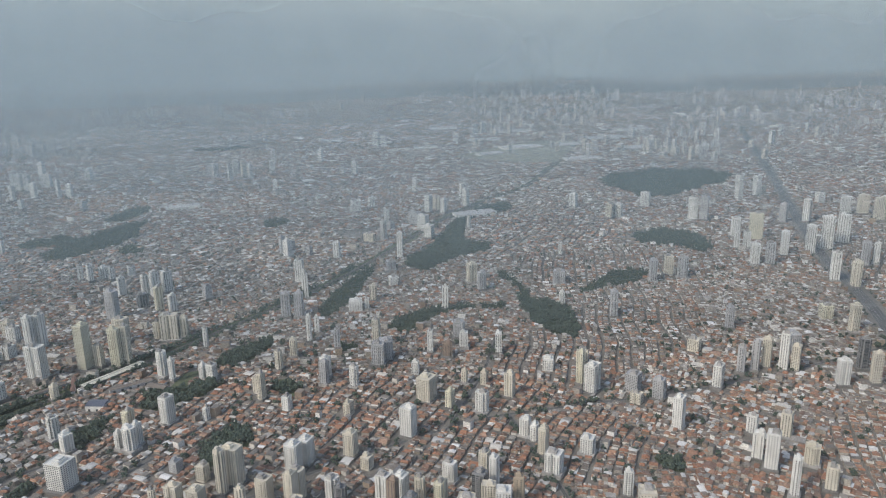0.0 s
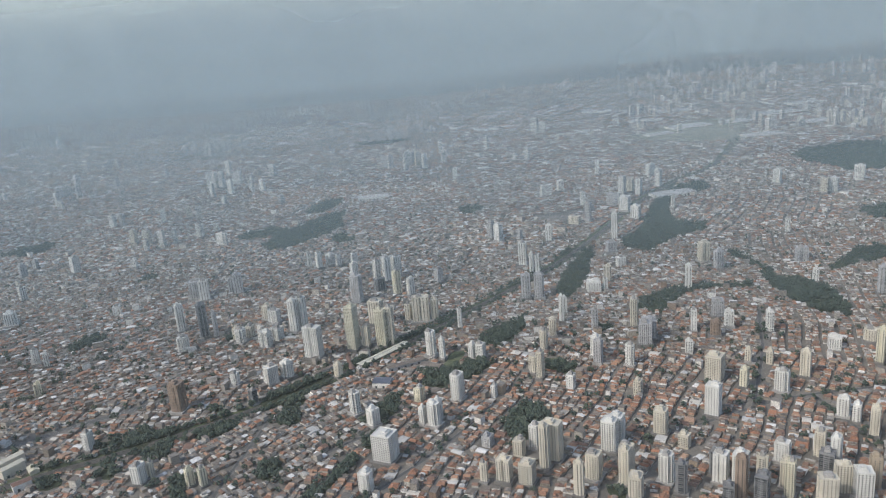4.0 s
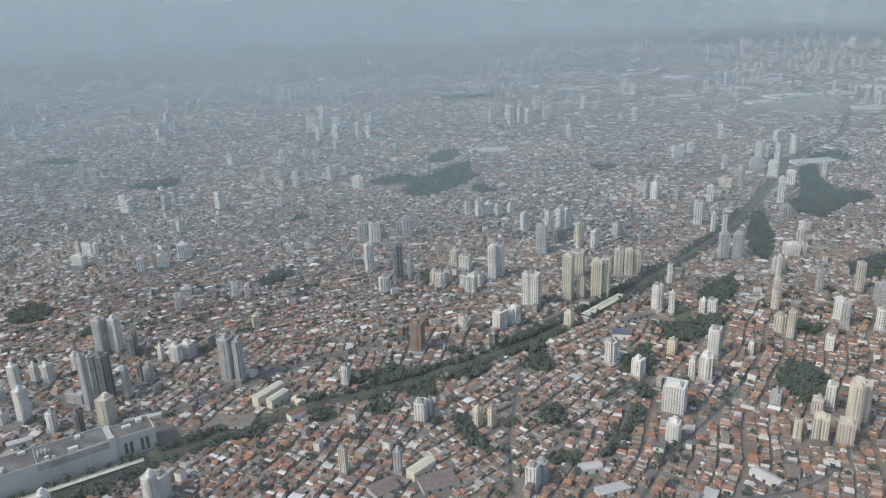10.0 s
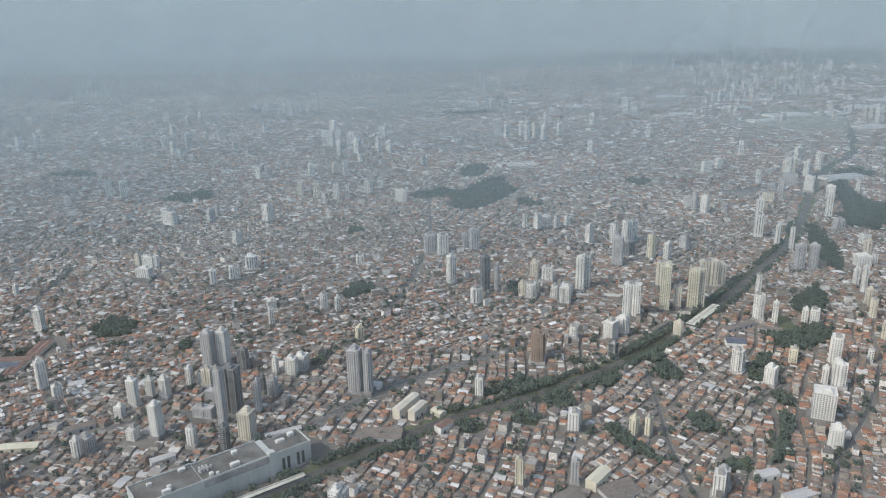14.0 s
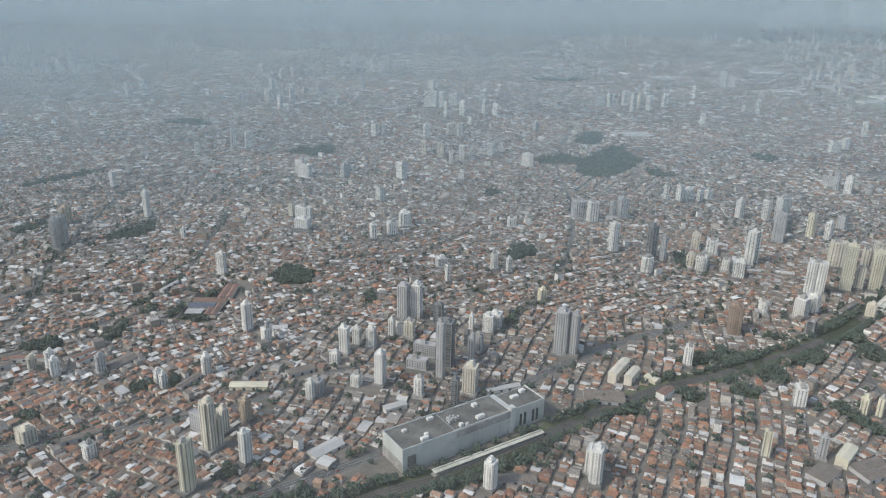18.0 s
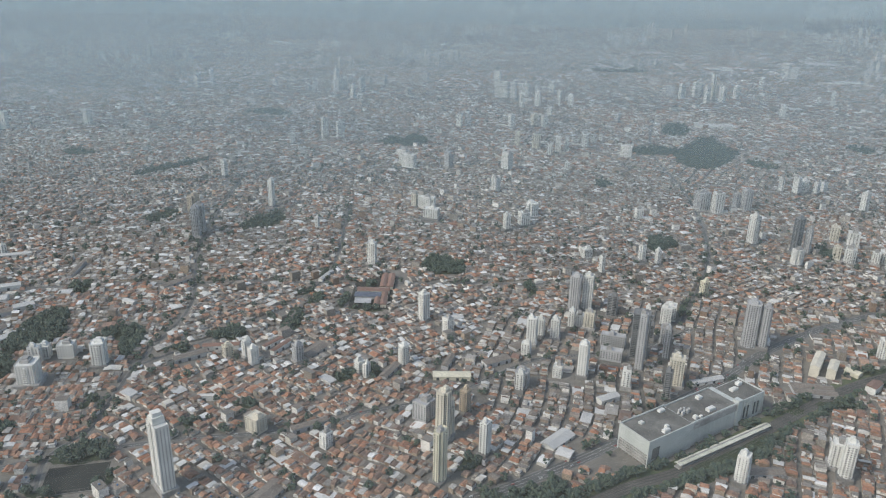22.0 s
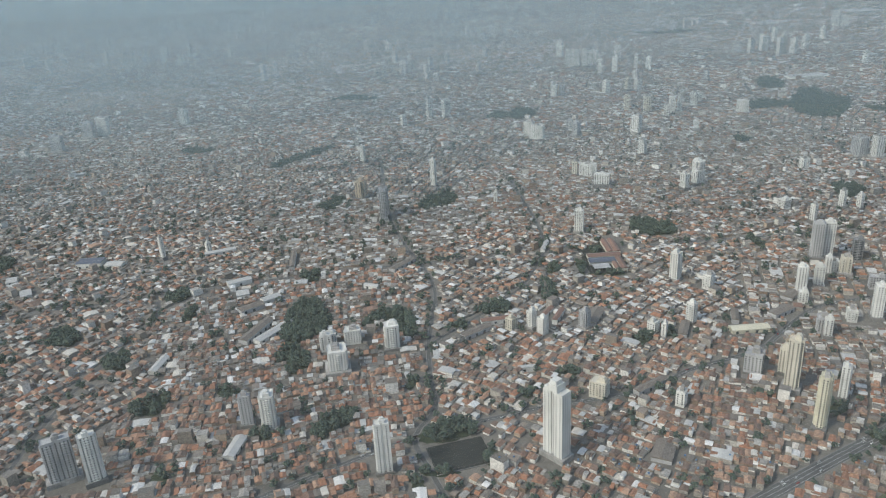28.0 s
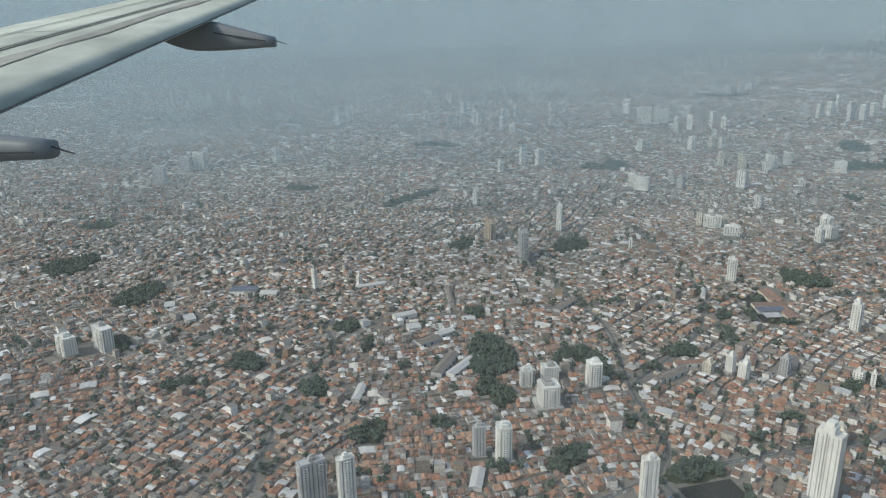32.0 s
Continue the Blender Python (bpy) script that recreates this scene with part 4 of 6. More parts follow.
# ---------------------------------------------------------------- landmarks
def mall():
    """The long pale shopping block beside the railway: a blank front in three lengths, an open parking end, a dark roof deck."""
    top = tagged(new("shopping_mall", None), "long pale shopping mall with blank walls and a dark parking roof", "mall")
    top.matrix_world = pose(-1371, 733, 0, 0, 0, 39.1)
    part("wall", solid((0, 78, -2, 46, 17, 34), (2.6, 78, -1.9, 45.9, 0, 17), (0, 2.6, -2, -0.6, 0, 17), (0, 2.6, 44.6, 46, 0, 17)), M_MALL, top, "pale blank end block")
    part("wall", solid((78, 164, 0, 46, 0, 33)), M_MALL, top)
    part("wall", solid((172, 224, 2, 44, 0, 31)), M_MALL, top)
    part("stair_tower", solid((164, 172, -1.5, 46, 0, 33), (164, 172, -1.5, 7, 33, 38)), M_MALL, top)
    part("roof_deck", solid((1.2, 77, -0.8, 44.8, 34, 34.3), (78.4, 163.6, 1.2, 44.8, 33, 33.3), (172.2, 222.8, 3.2, 42.8, 31, 31.3)), M_DECK, top, "grey-brown parking deck")
    for box in ((0, 78, -2, -0.8, 34, 36), (0, 78, 44.8, 46, 34, 36), (0, 1.2, -0.8, 44.8, 34, 36), (78, 164, 0, 1.2, 33, 35), (78, 164, 44.8, 46, 33, 35), (172, 224, 2, 3.2, 31, 33), (222.8, 224, 3.2, 44, 31, 33)):
        part("parapet", solid(box), M_MALL, top)
    part("fascia", solid((78, 164, -0.7, 0, 24, 33)), M_CONCRETE, top, "grey upper band")
    for k in range(4):
        part("parking_floor", solid((0, 2.6, -0.6, 44.6, 2.6 + k * 3.9, 3.9 + k * 3.9)), M_CONCRETE, top)
    for k in range(8):
        part("column", solid((0.1, 0.9, 2 + k * 6, 2.8 + k * 6, 0, 17)), M_CONCRETE, top)
    part("shutter", solid((7, 19, -2.2, -2, 9, 24)), M_DECK, top, "grey blank panel")
    for k in range(12):
        part("panel_joint", solid((84 + k * 7, 84.25 + k * 7, -0.12, 0, 0, 24)), M_CONCRETE, top)
    for k in range(8):
        part("pilaster", solid((173 + k * 7, 174.4 + k * 7, 1.2, 2, 0, 31)), M_MALL, top)
        if k in (1, 2, 4, 5):
            part("bay_opening", solid((175 + k * 7, 179 + k * 7, 1.75, 2, 4, 22)), M_GLASS, top)
    for x0, y0, sx, sy, h in ((30, 2, 10, 5, 4), (37, 6, 5, 4, 6), (88, 4, 5, 5, 4), (96, 3, 4, 3, 3), (116, 6, 12, 6, 4), (128, 32, 7, 6, 4), (20, 30, 6, 5, 2.5), (60, 36, 9, 5, 3), (186, 24, 12, 6, 3), (206, 30, 8, 6, 4)):
        z = 34.3 if x0 < 77 else 33.3 if x0 < 164 else 31.3
        part("roof_plant", solid((x0, x0 + sx, y0, y0 + sy, z, z + h), (x0 + 0.6, x0 + sx - 0.6, y0 + 0.6, y0 + sy - 0.6, z + h, z + h + 0.5)), M_TONE["white"], top)
    for k in range(7):
        bm = bmesh.new()
        bmesh.ops.create_cone(bm, cap_ends=True, segments=12, radius1=1.7, radius2=1.5, depth=5.5, matrix=Matrix.Translation((82 + (k % 4) * 4.4, 20 + (k // 4) * 5 + (k % 2), 36.0)))
        part("cooling_tower", bm, M_PALE, top, "white cooling tower")
    for k in range(9):
        KEEP_CLEAR.append((-1371 + 0.776 * (k * 28) - 0.63 * 22, 733 + 0.63 * (k * 28) + 0.776 * 22, 38))


def canopy(x, y, length, half, turn, label):
    """A station roof: a shallow pale vault on posts over a platform."""
    top = tagged(new("station_canopy", None), label, "station roof", "station roofs along the railway")
    top.matrix_world = pose(x, y, 0, 0, 0, turn)
    part("platform", solid((0, length, -half * 0.9, half * 0.9, 0, 1.4)), M_CONCRETE, top)
    bm = bmesh.new()
    rows = []
    for k in range(7):
        a = k / 6 * 2 - 1
        z = 7.4 - 1.3 * a * a
        rows.append([bm.verts.new((px, a * half, z + dz)) for dz in (0, -0.35) for px in (0, length)])
    for r0, r1 in zip(rows, rows[1:]):
        bm.faces.new((r0[0], r0[1], r1[1], r1[0]))
        bm.faces.new((r0[2], r1[2], r1[3], r0[3]))
        bm.faces.new((r0[0], r1[0], r1[2], r0[2]))
        bm.faces.new((r0[1], r0[3], r1[3], r1[1]))
    for r in (rows[0], rows[-1]):
        bm.faces.new((r[0], r[2], r[3], r[1]))
    part("roof", bm, M_CANOPY, top, "cream metal roof")
    for k in range(int(length / 12)):
        for s in (-0.55, 0.55):
            part("post", solid((6 + k * 12 - 0.25, 6 + k * 12 + 0.25, s * half - 0.25, s * half + 0.25, 1.4, 6.8)), M_CONCRETE, top)
    part("ridge_vent", solid((2, length - 2, -0.7, 0.7, 7.3, 8.0)), M_CONCRETE, top)


def shed(x, y, length, width, height, turn, mat, label, category="warehouse", bays=1):
    """A broad low building with one or more gabled sheet roofs side by side."""
    top = tagged(new("warehouse", None), label, category, "large low sheds of the city")
    top.matrix_world = pose(x, y, float(rise(x, y)), 0, 0, turn)
    part("wall", solid((-length / 2, length / 2, -width / 2, width / 2, 0, height)), M_TONE["grey"] if mat is M_SHEET else mat if mat in M_TONE.values() else M_TONE["white"], top)
    step = width / bays
    for k in range(bays):
        y0 = -width / 2 + k * step
        e = 0.5
        o = [(y0 - (e if k == 0 else 0), height), (y0 + step + (e if k == bays - 1 else 0), height), (y0 + step / 2, height + 1.2 + step * 0.09)]
        bm = bmesh.new()
        a = [[bm.verts.new((px, py, pz)) for py, pz in o] for px in (-length / 2 - e, length / 2 + e)]
        bm.faces.new(a[0][::-1])
        bm.faces.new(a[1])
        for i in range(3):
            bm.faces.new((a[0][i], a[0][(i + 1) % 3], a[1][(i + 1) % 3], a[1][i]))
        part("roof", bm, mat, top)
    for k in range(int(length / 14)):
        part("loading_door", solid((-length / 2 + 5 + k * 14, -length / 2 + 9 + k * 14, -width / 2 - 0.15, -width / 2, 0, min(4.5, height * 0.7))), M_GLASS, top)
    for k in range(max(1, int(length / width))):
        KEEP_CLEAR.append((x + math.cos(radians(turn)) * (k - length / width / 2 + 0.5) * width, y + math.sin(radians(turn)) * (k - length / width / 2 + 0.5) * width, width * 0.62))


mall()
canopy(-1334, 736, 168, 4.6, 37.5, "long narrow pale station roof over a railway platform")
canopy(-566, 1322, 130, 9.5, 50.5, "broad white station roof over the railway tracks")

school = tagged(new("school", None), "school with orange tile wings and a blue sheet roof", "school")
school.matrix_world = pose(-1788, 1190, 0, 0, 0, 6)


def wing_roof(x0, x1, y0, y1, z, rise):
    """A gabled tile roof over one wing; the ridge runs along its longer side."""
    bm, along_x = bmesh.new(), x1 - x0 > y1 - y0
    rows = []
    for s in ((x0 - 0.5, x1 + 0.5) if along_x else (y0 - 0.5, y1 + 0.5)):
        lo, hi = (y0 - 0.6, y1 + 0.6) if along_x else (x0 - 0.6, x1 + 0.6)
        rows.append([bm.verts.new((s, p, q) if along_x else (p, s, q)) for p, q in ((lo, z), (hi, z), ((lo + hi) / 2, z + rise))])
    bm.faces.new(rows[0][::-1])
    bm.faces.new(rows[1])
    for i in range(3):
        bm.faces.new((rows[0][i], rows[0][(i + 1) % 3], rows[1][(i + 1) % 3], rows[1][i]))
    bmesh.ops.recalc_face_normals(bm, faces=bm.faces)
    return bm


SCHOOL_HALL, SCHOOL_COURT = (-31, 15, -36, -16), (-29, 0, -62, -42)
for x0, x1, y0, y1 in ((10, 21, 8, 70), (23, 34, 8, 70), (-29, 29, -13, 5), (17, 27, -70, -16), (6, 15, -70, -40)):
    part("wall", solid((x0, x1, y0, y1, 0, 6.5)), M_TONE["cream"], school)
    part("roof", wing_roof(x0, x1, y0, y1, 6.4, 2.4), MT_SCHOOL, school, "orange clay tile roof")
part("hall_wall", solid((SCHOOL_HALL[0] + 0.5, SCHOOL_HALL[1] - 0.5, SCHOOL_HALL[2] + 0.5, SCHOOL_HALL[3] - 0.5, 0, 6.0)), M_TONE["grey"], school)
part("hall_roof", wing_roof(*SCHOOL_HALL, 6.0, 1.6), M_BLUE, school, "low blue sheet roof")
part("shelter_roof", solid((SCHOOL_COURT[0], SCHOOL_COURT[1], SCHOOL_COURT[2], SCHOOL_COURT[3], 5.0, 5.5)), M_TONE["grey"], school, "pale flat roof over the yard")
for x in (SCHOOL_COURT[0] + 1, (SCHOOL_COURT[0] + SCHOOL_COURT[1]) / 2, SCHOOL_COURT[1] - 1):
    for y in (SCHOOL_COURT[2] + 1, SCHOOL_COURT[3] - 1):
        part("shelter_post", solid((x - 0.2, x + 0.2, y - 0.2, y + 0.2, 0, 5.0)), M_STEEL, school)
part("yard", solid((-38, 36, -76, 72, 0, 0.25)), M_COURT, school, "dark school yard")
KEEP_CLEAR += [(-1795, 1155, 36), (-1788, 1190, 36), (-1765, 1230, 26), (-1760, 1270, 20)]

pitch = tagged(new("sports_court", None), "dark fenced sports court among trees", "sports court")
pitch.matrix_world = pose(-2016, 622, 0, 0, 0, 20)
part("surface", solid((-33, 33, -25, 25, 0, 0.3)), M_COURT, pitch)
for p, q in (((-33, -25), (33, -25)), ((33, -25), (33, 25)), ((33, 25), (-33, 25)), ((-33, 25), (-33, -25))):
    run = math.hypot(q[0] - p[0], q[1] - p[1])
    n_posts = int(run / 6)
    for k in range(n_posts):
        px, py = p[0] + (q[0] - p[0]) * k / n_posts, p[1] + (q[1] - p[1]) * k / n_posts
        part("fence_post", solid((px - 0.1, px + 0.1, py - 0.1, py + 0.1, 0.3, 4.2)), M_STEEL, pitch)
    part("fence_rail", solid((min(p[0], q[0]) - 0.06, max(p[0], q[0]) + 0.06, min(p[1], q[1]) - 0.06, max(p[1], q[1]) + 0.06, 4.1, 4.2)), M_STEEL, pitch)
part("kerb", solid((-34, 34, -26.2, -25, 0, 0.8)), M_PAVE, pitch, "pale concrete edge")
part("shelter", solid((-30, -25, -22, -18, 0.3, 3.2), (-30.5, -24.5, -22.5, -17.5, 3.2, 3.5)), M_PALE, pitch, "small white shelter")
KEEP_CLEAR += [(-2016, 622, 38)]

shed(-2314, 913, 72, 15, 6, 62, M_PALE, "long hall with a white metal roof beside a grove")
shed(-2430, 1098, 41, 16, 8, 34, M_PALE, "hall with a white metal roof among houses")
shed(-2407, 1047, 21, 22, 8, 23, M_PALE, "broad pale-roofed sports hall among houses")
shed(-2808, 1067, 18, 30, 5, 35, M_PALE, "hall with a white metal roof among houses", bays=2)
shed(-2871, 1125, 18, 26, 5, 26, M_PALE, "hall with a white metal roof among houses")
shed(-2756, 1198, 48, 30, 10, 4, M_BLUE, "low block with a dark blue sheet roof", bays=2)
shed(-2702, 1187, 33, 22, 8, -3, M_PALE, "hall with a white metal roof among houses")
shed(-2352, 1027, 31, 16, 8, 42, M_PALE, "hall with a white metal roof among houses")
shed(-2376, 996, 40, 18, 7, 42, M_SHEET, "workshop with a weathered grey sheet roof")
shed(-2453, 821, 47, 12, 5, 88, M_PALE, "hall with a white metal roof among houses")
shed(-2278, 631, 39, 14, 5, 86, M_PALE, "hall with a white metal roof among houses")
shed(-2149, 1166, 60, 14, 6, 58, M_SHEET, "workshop with a weathered grey sheet roof")
shed(-2190, 1073, 26, 10, 6, -20, M_PALE, "hall with a white metal roof among houses")
shed(-2518, 1245, 58, 14, 7, 27, M_PALE, "hall with a white metal roof among houses")
shed(-1618, 906, 54, 16, 6, 7, M_TONE["yellow"], "long building with a pale yellow roof")
shed(-1832, 949, 48, 22, 6, 67, M_SHEET, "workshop with a weathered grey sheet roof")
shed(-1708, 908, 43, 12, 5, 71, M_SHEET, "workshop with a weathered grey sheet roof")
shed(-1627, 944, 36, 10, 7, 77, M_SHEET, "workshop with a weathered grey sheet roof")
shed(-1557, 957, 42, 16, 7, 35, M_SHEET, "workshop with a weathered grey sheet roof")
shed(-1472, 770, 45, 20, 5, 52, M_PALE, "hall with a white metal roof among houses")
shed(-1524, 1014, 29, 18, 5, 48, M_SHEET, "workshop with a weathered grey sheet roof")
shed(-1631, 1095, 25, 16, 6, 24, M_PALE, "hall with a white metal roof among houses")
shed(-1901, 964, 38, 8, 6, 62, MT_SCHOOL, "long low building with an orange tile roof")
shed(-1884, 951, 41, 8, 8, 69, MT_SCHOOL, "long low building with an orange tile roof")
shed(-1974, 942, 54, 12, 7, 14, MT_SCHOOL, "long low building with an orange tile roof")
shed(-1889, 1242, 50, 8, 6, 77, M_PALE, "hall with a white metal roof among houses")
shed(-1898, 1064, 75, 9, 6, -90, M_SHEET, "workshop with a weathered grey sheet roof")
shed(-2007, 906, 50, 14, 7, 42, M_SHEET, "workshop with a weathered grey sheet roof")
shed(-1784, 756, 48, 10, 7, 38, M_SHEET, "workshop with a weathered grey sheet roof")
shed(-1792, 626, 36, 22, 5, 69, M_SHEET, "workshop with a weathered grey sheet roof")
shed(-2359, 1195, 75, 9, 7, -79, M_SHEET, "workshop with a weathered grey sheet roof")
shed(-1936, 800, 22, 6, 8, 11, M_PALE, "hall with a white metal roof among houses")
shed(-2341, 915, 74, 16, 8, 74, M_SHEET, "workshop with a weathered grey sheet roof")
shed(-823, 828, 40, 15, 13, 52, M_TONE["yellow"], "pale yellow hall with a low roof", "hall")
shed(-1022, 956, 26, 14, 11, 46, MT_SCHOOL, "cream building with an orange tile roof")
shed(-866, 788, 34, 26, 8, 42, M_SHEET, "low white hall with a dark grey roof")
shed(-800, 807, 47, 34, 6, 25, M_SHEET, "workshop with a weathered grey sheet roof", bays=2)
shed(-392, 828, 39, 16, 6, -51, M_PALE, "warehouse with a long pale roof")
shed(-509, 1240, 33, 26, 10, -9, M_BLUE, "low block with a dark blue sheet roof")
shed(-476, 1317, 75, 14, 7, 29, M_SHEET, "workshop with a weathered grey sheet roof")
shed(-424, 1303, 41, 18, 7, -25, M_SHEET, "workshop with a weathered grey sheet roof")
shed(-607, 840, 29, 14, 8, 17, M_PALE, "hall with a white metal roof among houses")
shed(-584, 798, 43, 16, 6, 22, M_PALE, "hall with a white metal roof among houses")
shed(-625, 1314, 71, 8, 8, 47, M_SHEET, "workshop with a weathered grey sheet roof")
shed(-587, 1336, 67, 8, 5, -72, MT_SCHOOL, "long low building with an orange tile roof")
shed(-852, 1010, 32, 16, 5, 46, M_SHEET, "workshop with a weathered grey sheet roof")
shed(-1081, 1010, 56, 13, 17, 62, M_TONE["cream"], "long cream slab block with a flat-pitched roof", "apartment block")
shed(-1063, 998, 36, 12, 15, 62, M_TONE["cream"], "shorter cream slab block with a flat-pitched roof", "apartment block")
shed(-1110, 939, 57, 30, 6, -2, M_SHEET, "workshop with a weathered grey sheet roof", bays=2)
shed(-1254, 946, 52, 10, 5, 26, M_PALE, "hall with a white metal roof among houses")
shed(-1032, 1001, 21, 14, 6, -46, M_TONE["yellow"], "small hall with a yellowish pointed roof")
shed(-1234, 738, 46, 14, 5, 8, M_SHEET, "workshop with a weathered grey sheet roof")
shed(-1401, 874, 32, 12, 8, 35, M_PALE, "hall with a white metal roof among houses")
shed(-786, 2963, 150, 60, 9, 10, M_PALE, "wide warehouse with a white roof", bays=3)
shed(350, 2640, 150, 70, 10, 15, M_PALE, "wide warehouse with a white roof", bays=3)
for x, y, l, w, t in ((700, 4780, 190, 90, 12), (1150, 4440, 160, 110, 20), (860, 4376, 240, 120, 15), (1473, 4694, 260, 120, 10), (1093, 3862, 200, 80, 8), (640, 4150, 150, 70, 20),
                      (1500, 4200, 180, 90, 25), (300, 4500, 140, 70, 5), (-5661, 4865, 150, 70, 12), (-5124, 4405, 120, 50, 8), (-5257, 4922, 170, 60, 12), (-4970, 4497, 110, 45, 20), (-4984, 4729, 130, 60, 10), (-5086, 5109, 120, 55, 15), (-5229, 5552, 150, 60, 5), (-5198, 4257, 130, 50, 10), (-4939, 4193, 100, 45, 15), (-5409, 5336, 190, 60, 8), (980, 5200, 260, 110, 10),
                      (1800, 5100, 220, 100, 15), (500, 5500, 200, 90, 0), (-300, 5000, 150, 70, 12)):
    shed(x, y, l, w, 10, t, M_PALE, "large distant warehouse with pale parallel roofs", bays=4)


# far clusters of towers, past counting
FAR_RNG = np.random.default_rng(41)


def far_towers():
    centres = np.concatenate([np.stack([FAR_RNG.uniform(300, 4600, 52), FAR_RNG.uniform(3900, 8800, 52)], 1),
                              np.stack([FAR_RNG.uniform(-7000, 3500, 44), FAR_RNG.uniform(3300, 8800, 44)], 1)])
    wv, wf, gv, gf = [], [], [], []
    for cx, cy in centres:
        for _ in range(int(FAR_RNG.integers(5, 17))):
            x, y = cx + FAR_RNG.normal(0, 170), cy + FAR_RNG.normal(0, 170)
            if y < 2500 or any((x - p[0]) ** 2 + (y - p[1]) ** 2 < 900 for p in KEEP_CLEAR):
                continue
            a, b, h, t = FAR_RNG.uniform(8, 16), FAR_RNG.uniform(7, 12), FAR_RNG.uniform(28, 75), FAR_RNG.uniform(0, 3.1)
            c, s, z_up = math.cos(t), math.sin(t), float(rise(x, y)) - 1
            for boxes, verts, faces in (([(-a, a, -b, b, 0, h), (-a * .4, a * .4, -b * .4, b * .4, h, h + 5)], wv, wf),
                                        ([(k * a * .5 - a * .14, k * a * .5 + a * .14, -b - .2, b + .2, 4, h - 3) for k in (-1, 0, 1)] + [(-a - .2, a + .2, k * b * .5 - b * .16, k * b * .5 + b * .16, 4, h - 3) for k in (-1, 1)], gv, gf)):
                for x0, x1, y0, y1, z0, z1 in boxes:
                    n = len(verts)
                    verts += [(x + px * c - py * s, y + px * s + py * c, z + z_up) for z in (z0, z1) for px, py in ((x0, y0), (x1, y0), (x1, y1), (x0, y1))]
                    faces += [tuple(n + i for i in q) for q in ((4, 5, 6, 7), (0, 1, 5, 4), (1, 2, 6, 5), (2, 3, 7, 6), (3, 0, 4, 7))]
            KEEP_CLEAR.append((x, y, a))
    top = tagged(new("far_towers", None), "hazy clusters of pale apartment towers in the distance", "apartment towers", kind="stuff")
    part("wall", mesh_of("wall", wv, wf, [M_FARWALL]), None, top)
    part("window_strip", mesh_of("window_strip", gv, gf, [M_FARGLASS]), None, top)


far_towers()

# ---------------------------------------------------------------- houses
HOUSE_RNG = np.random.default_rng(23)


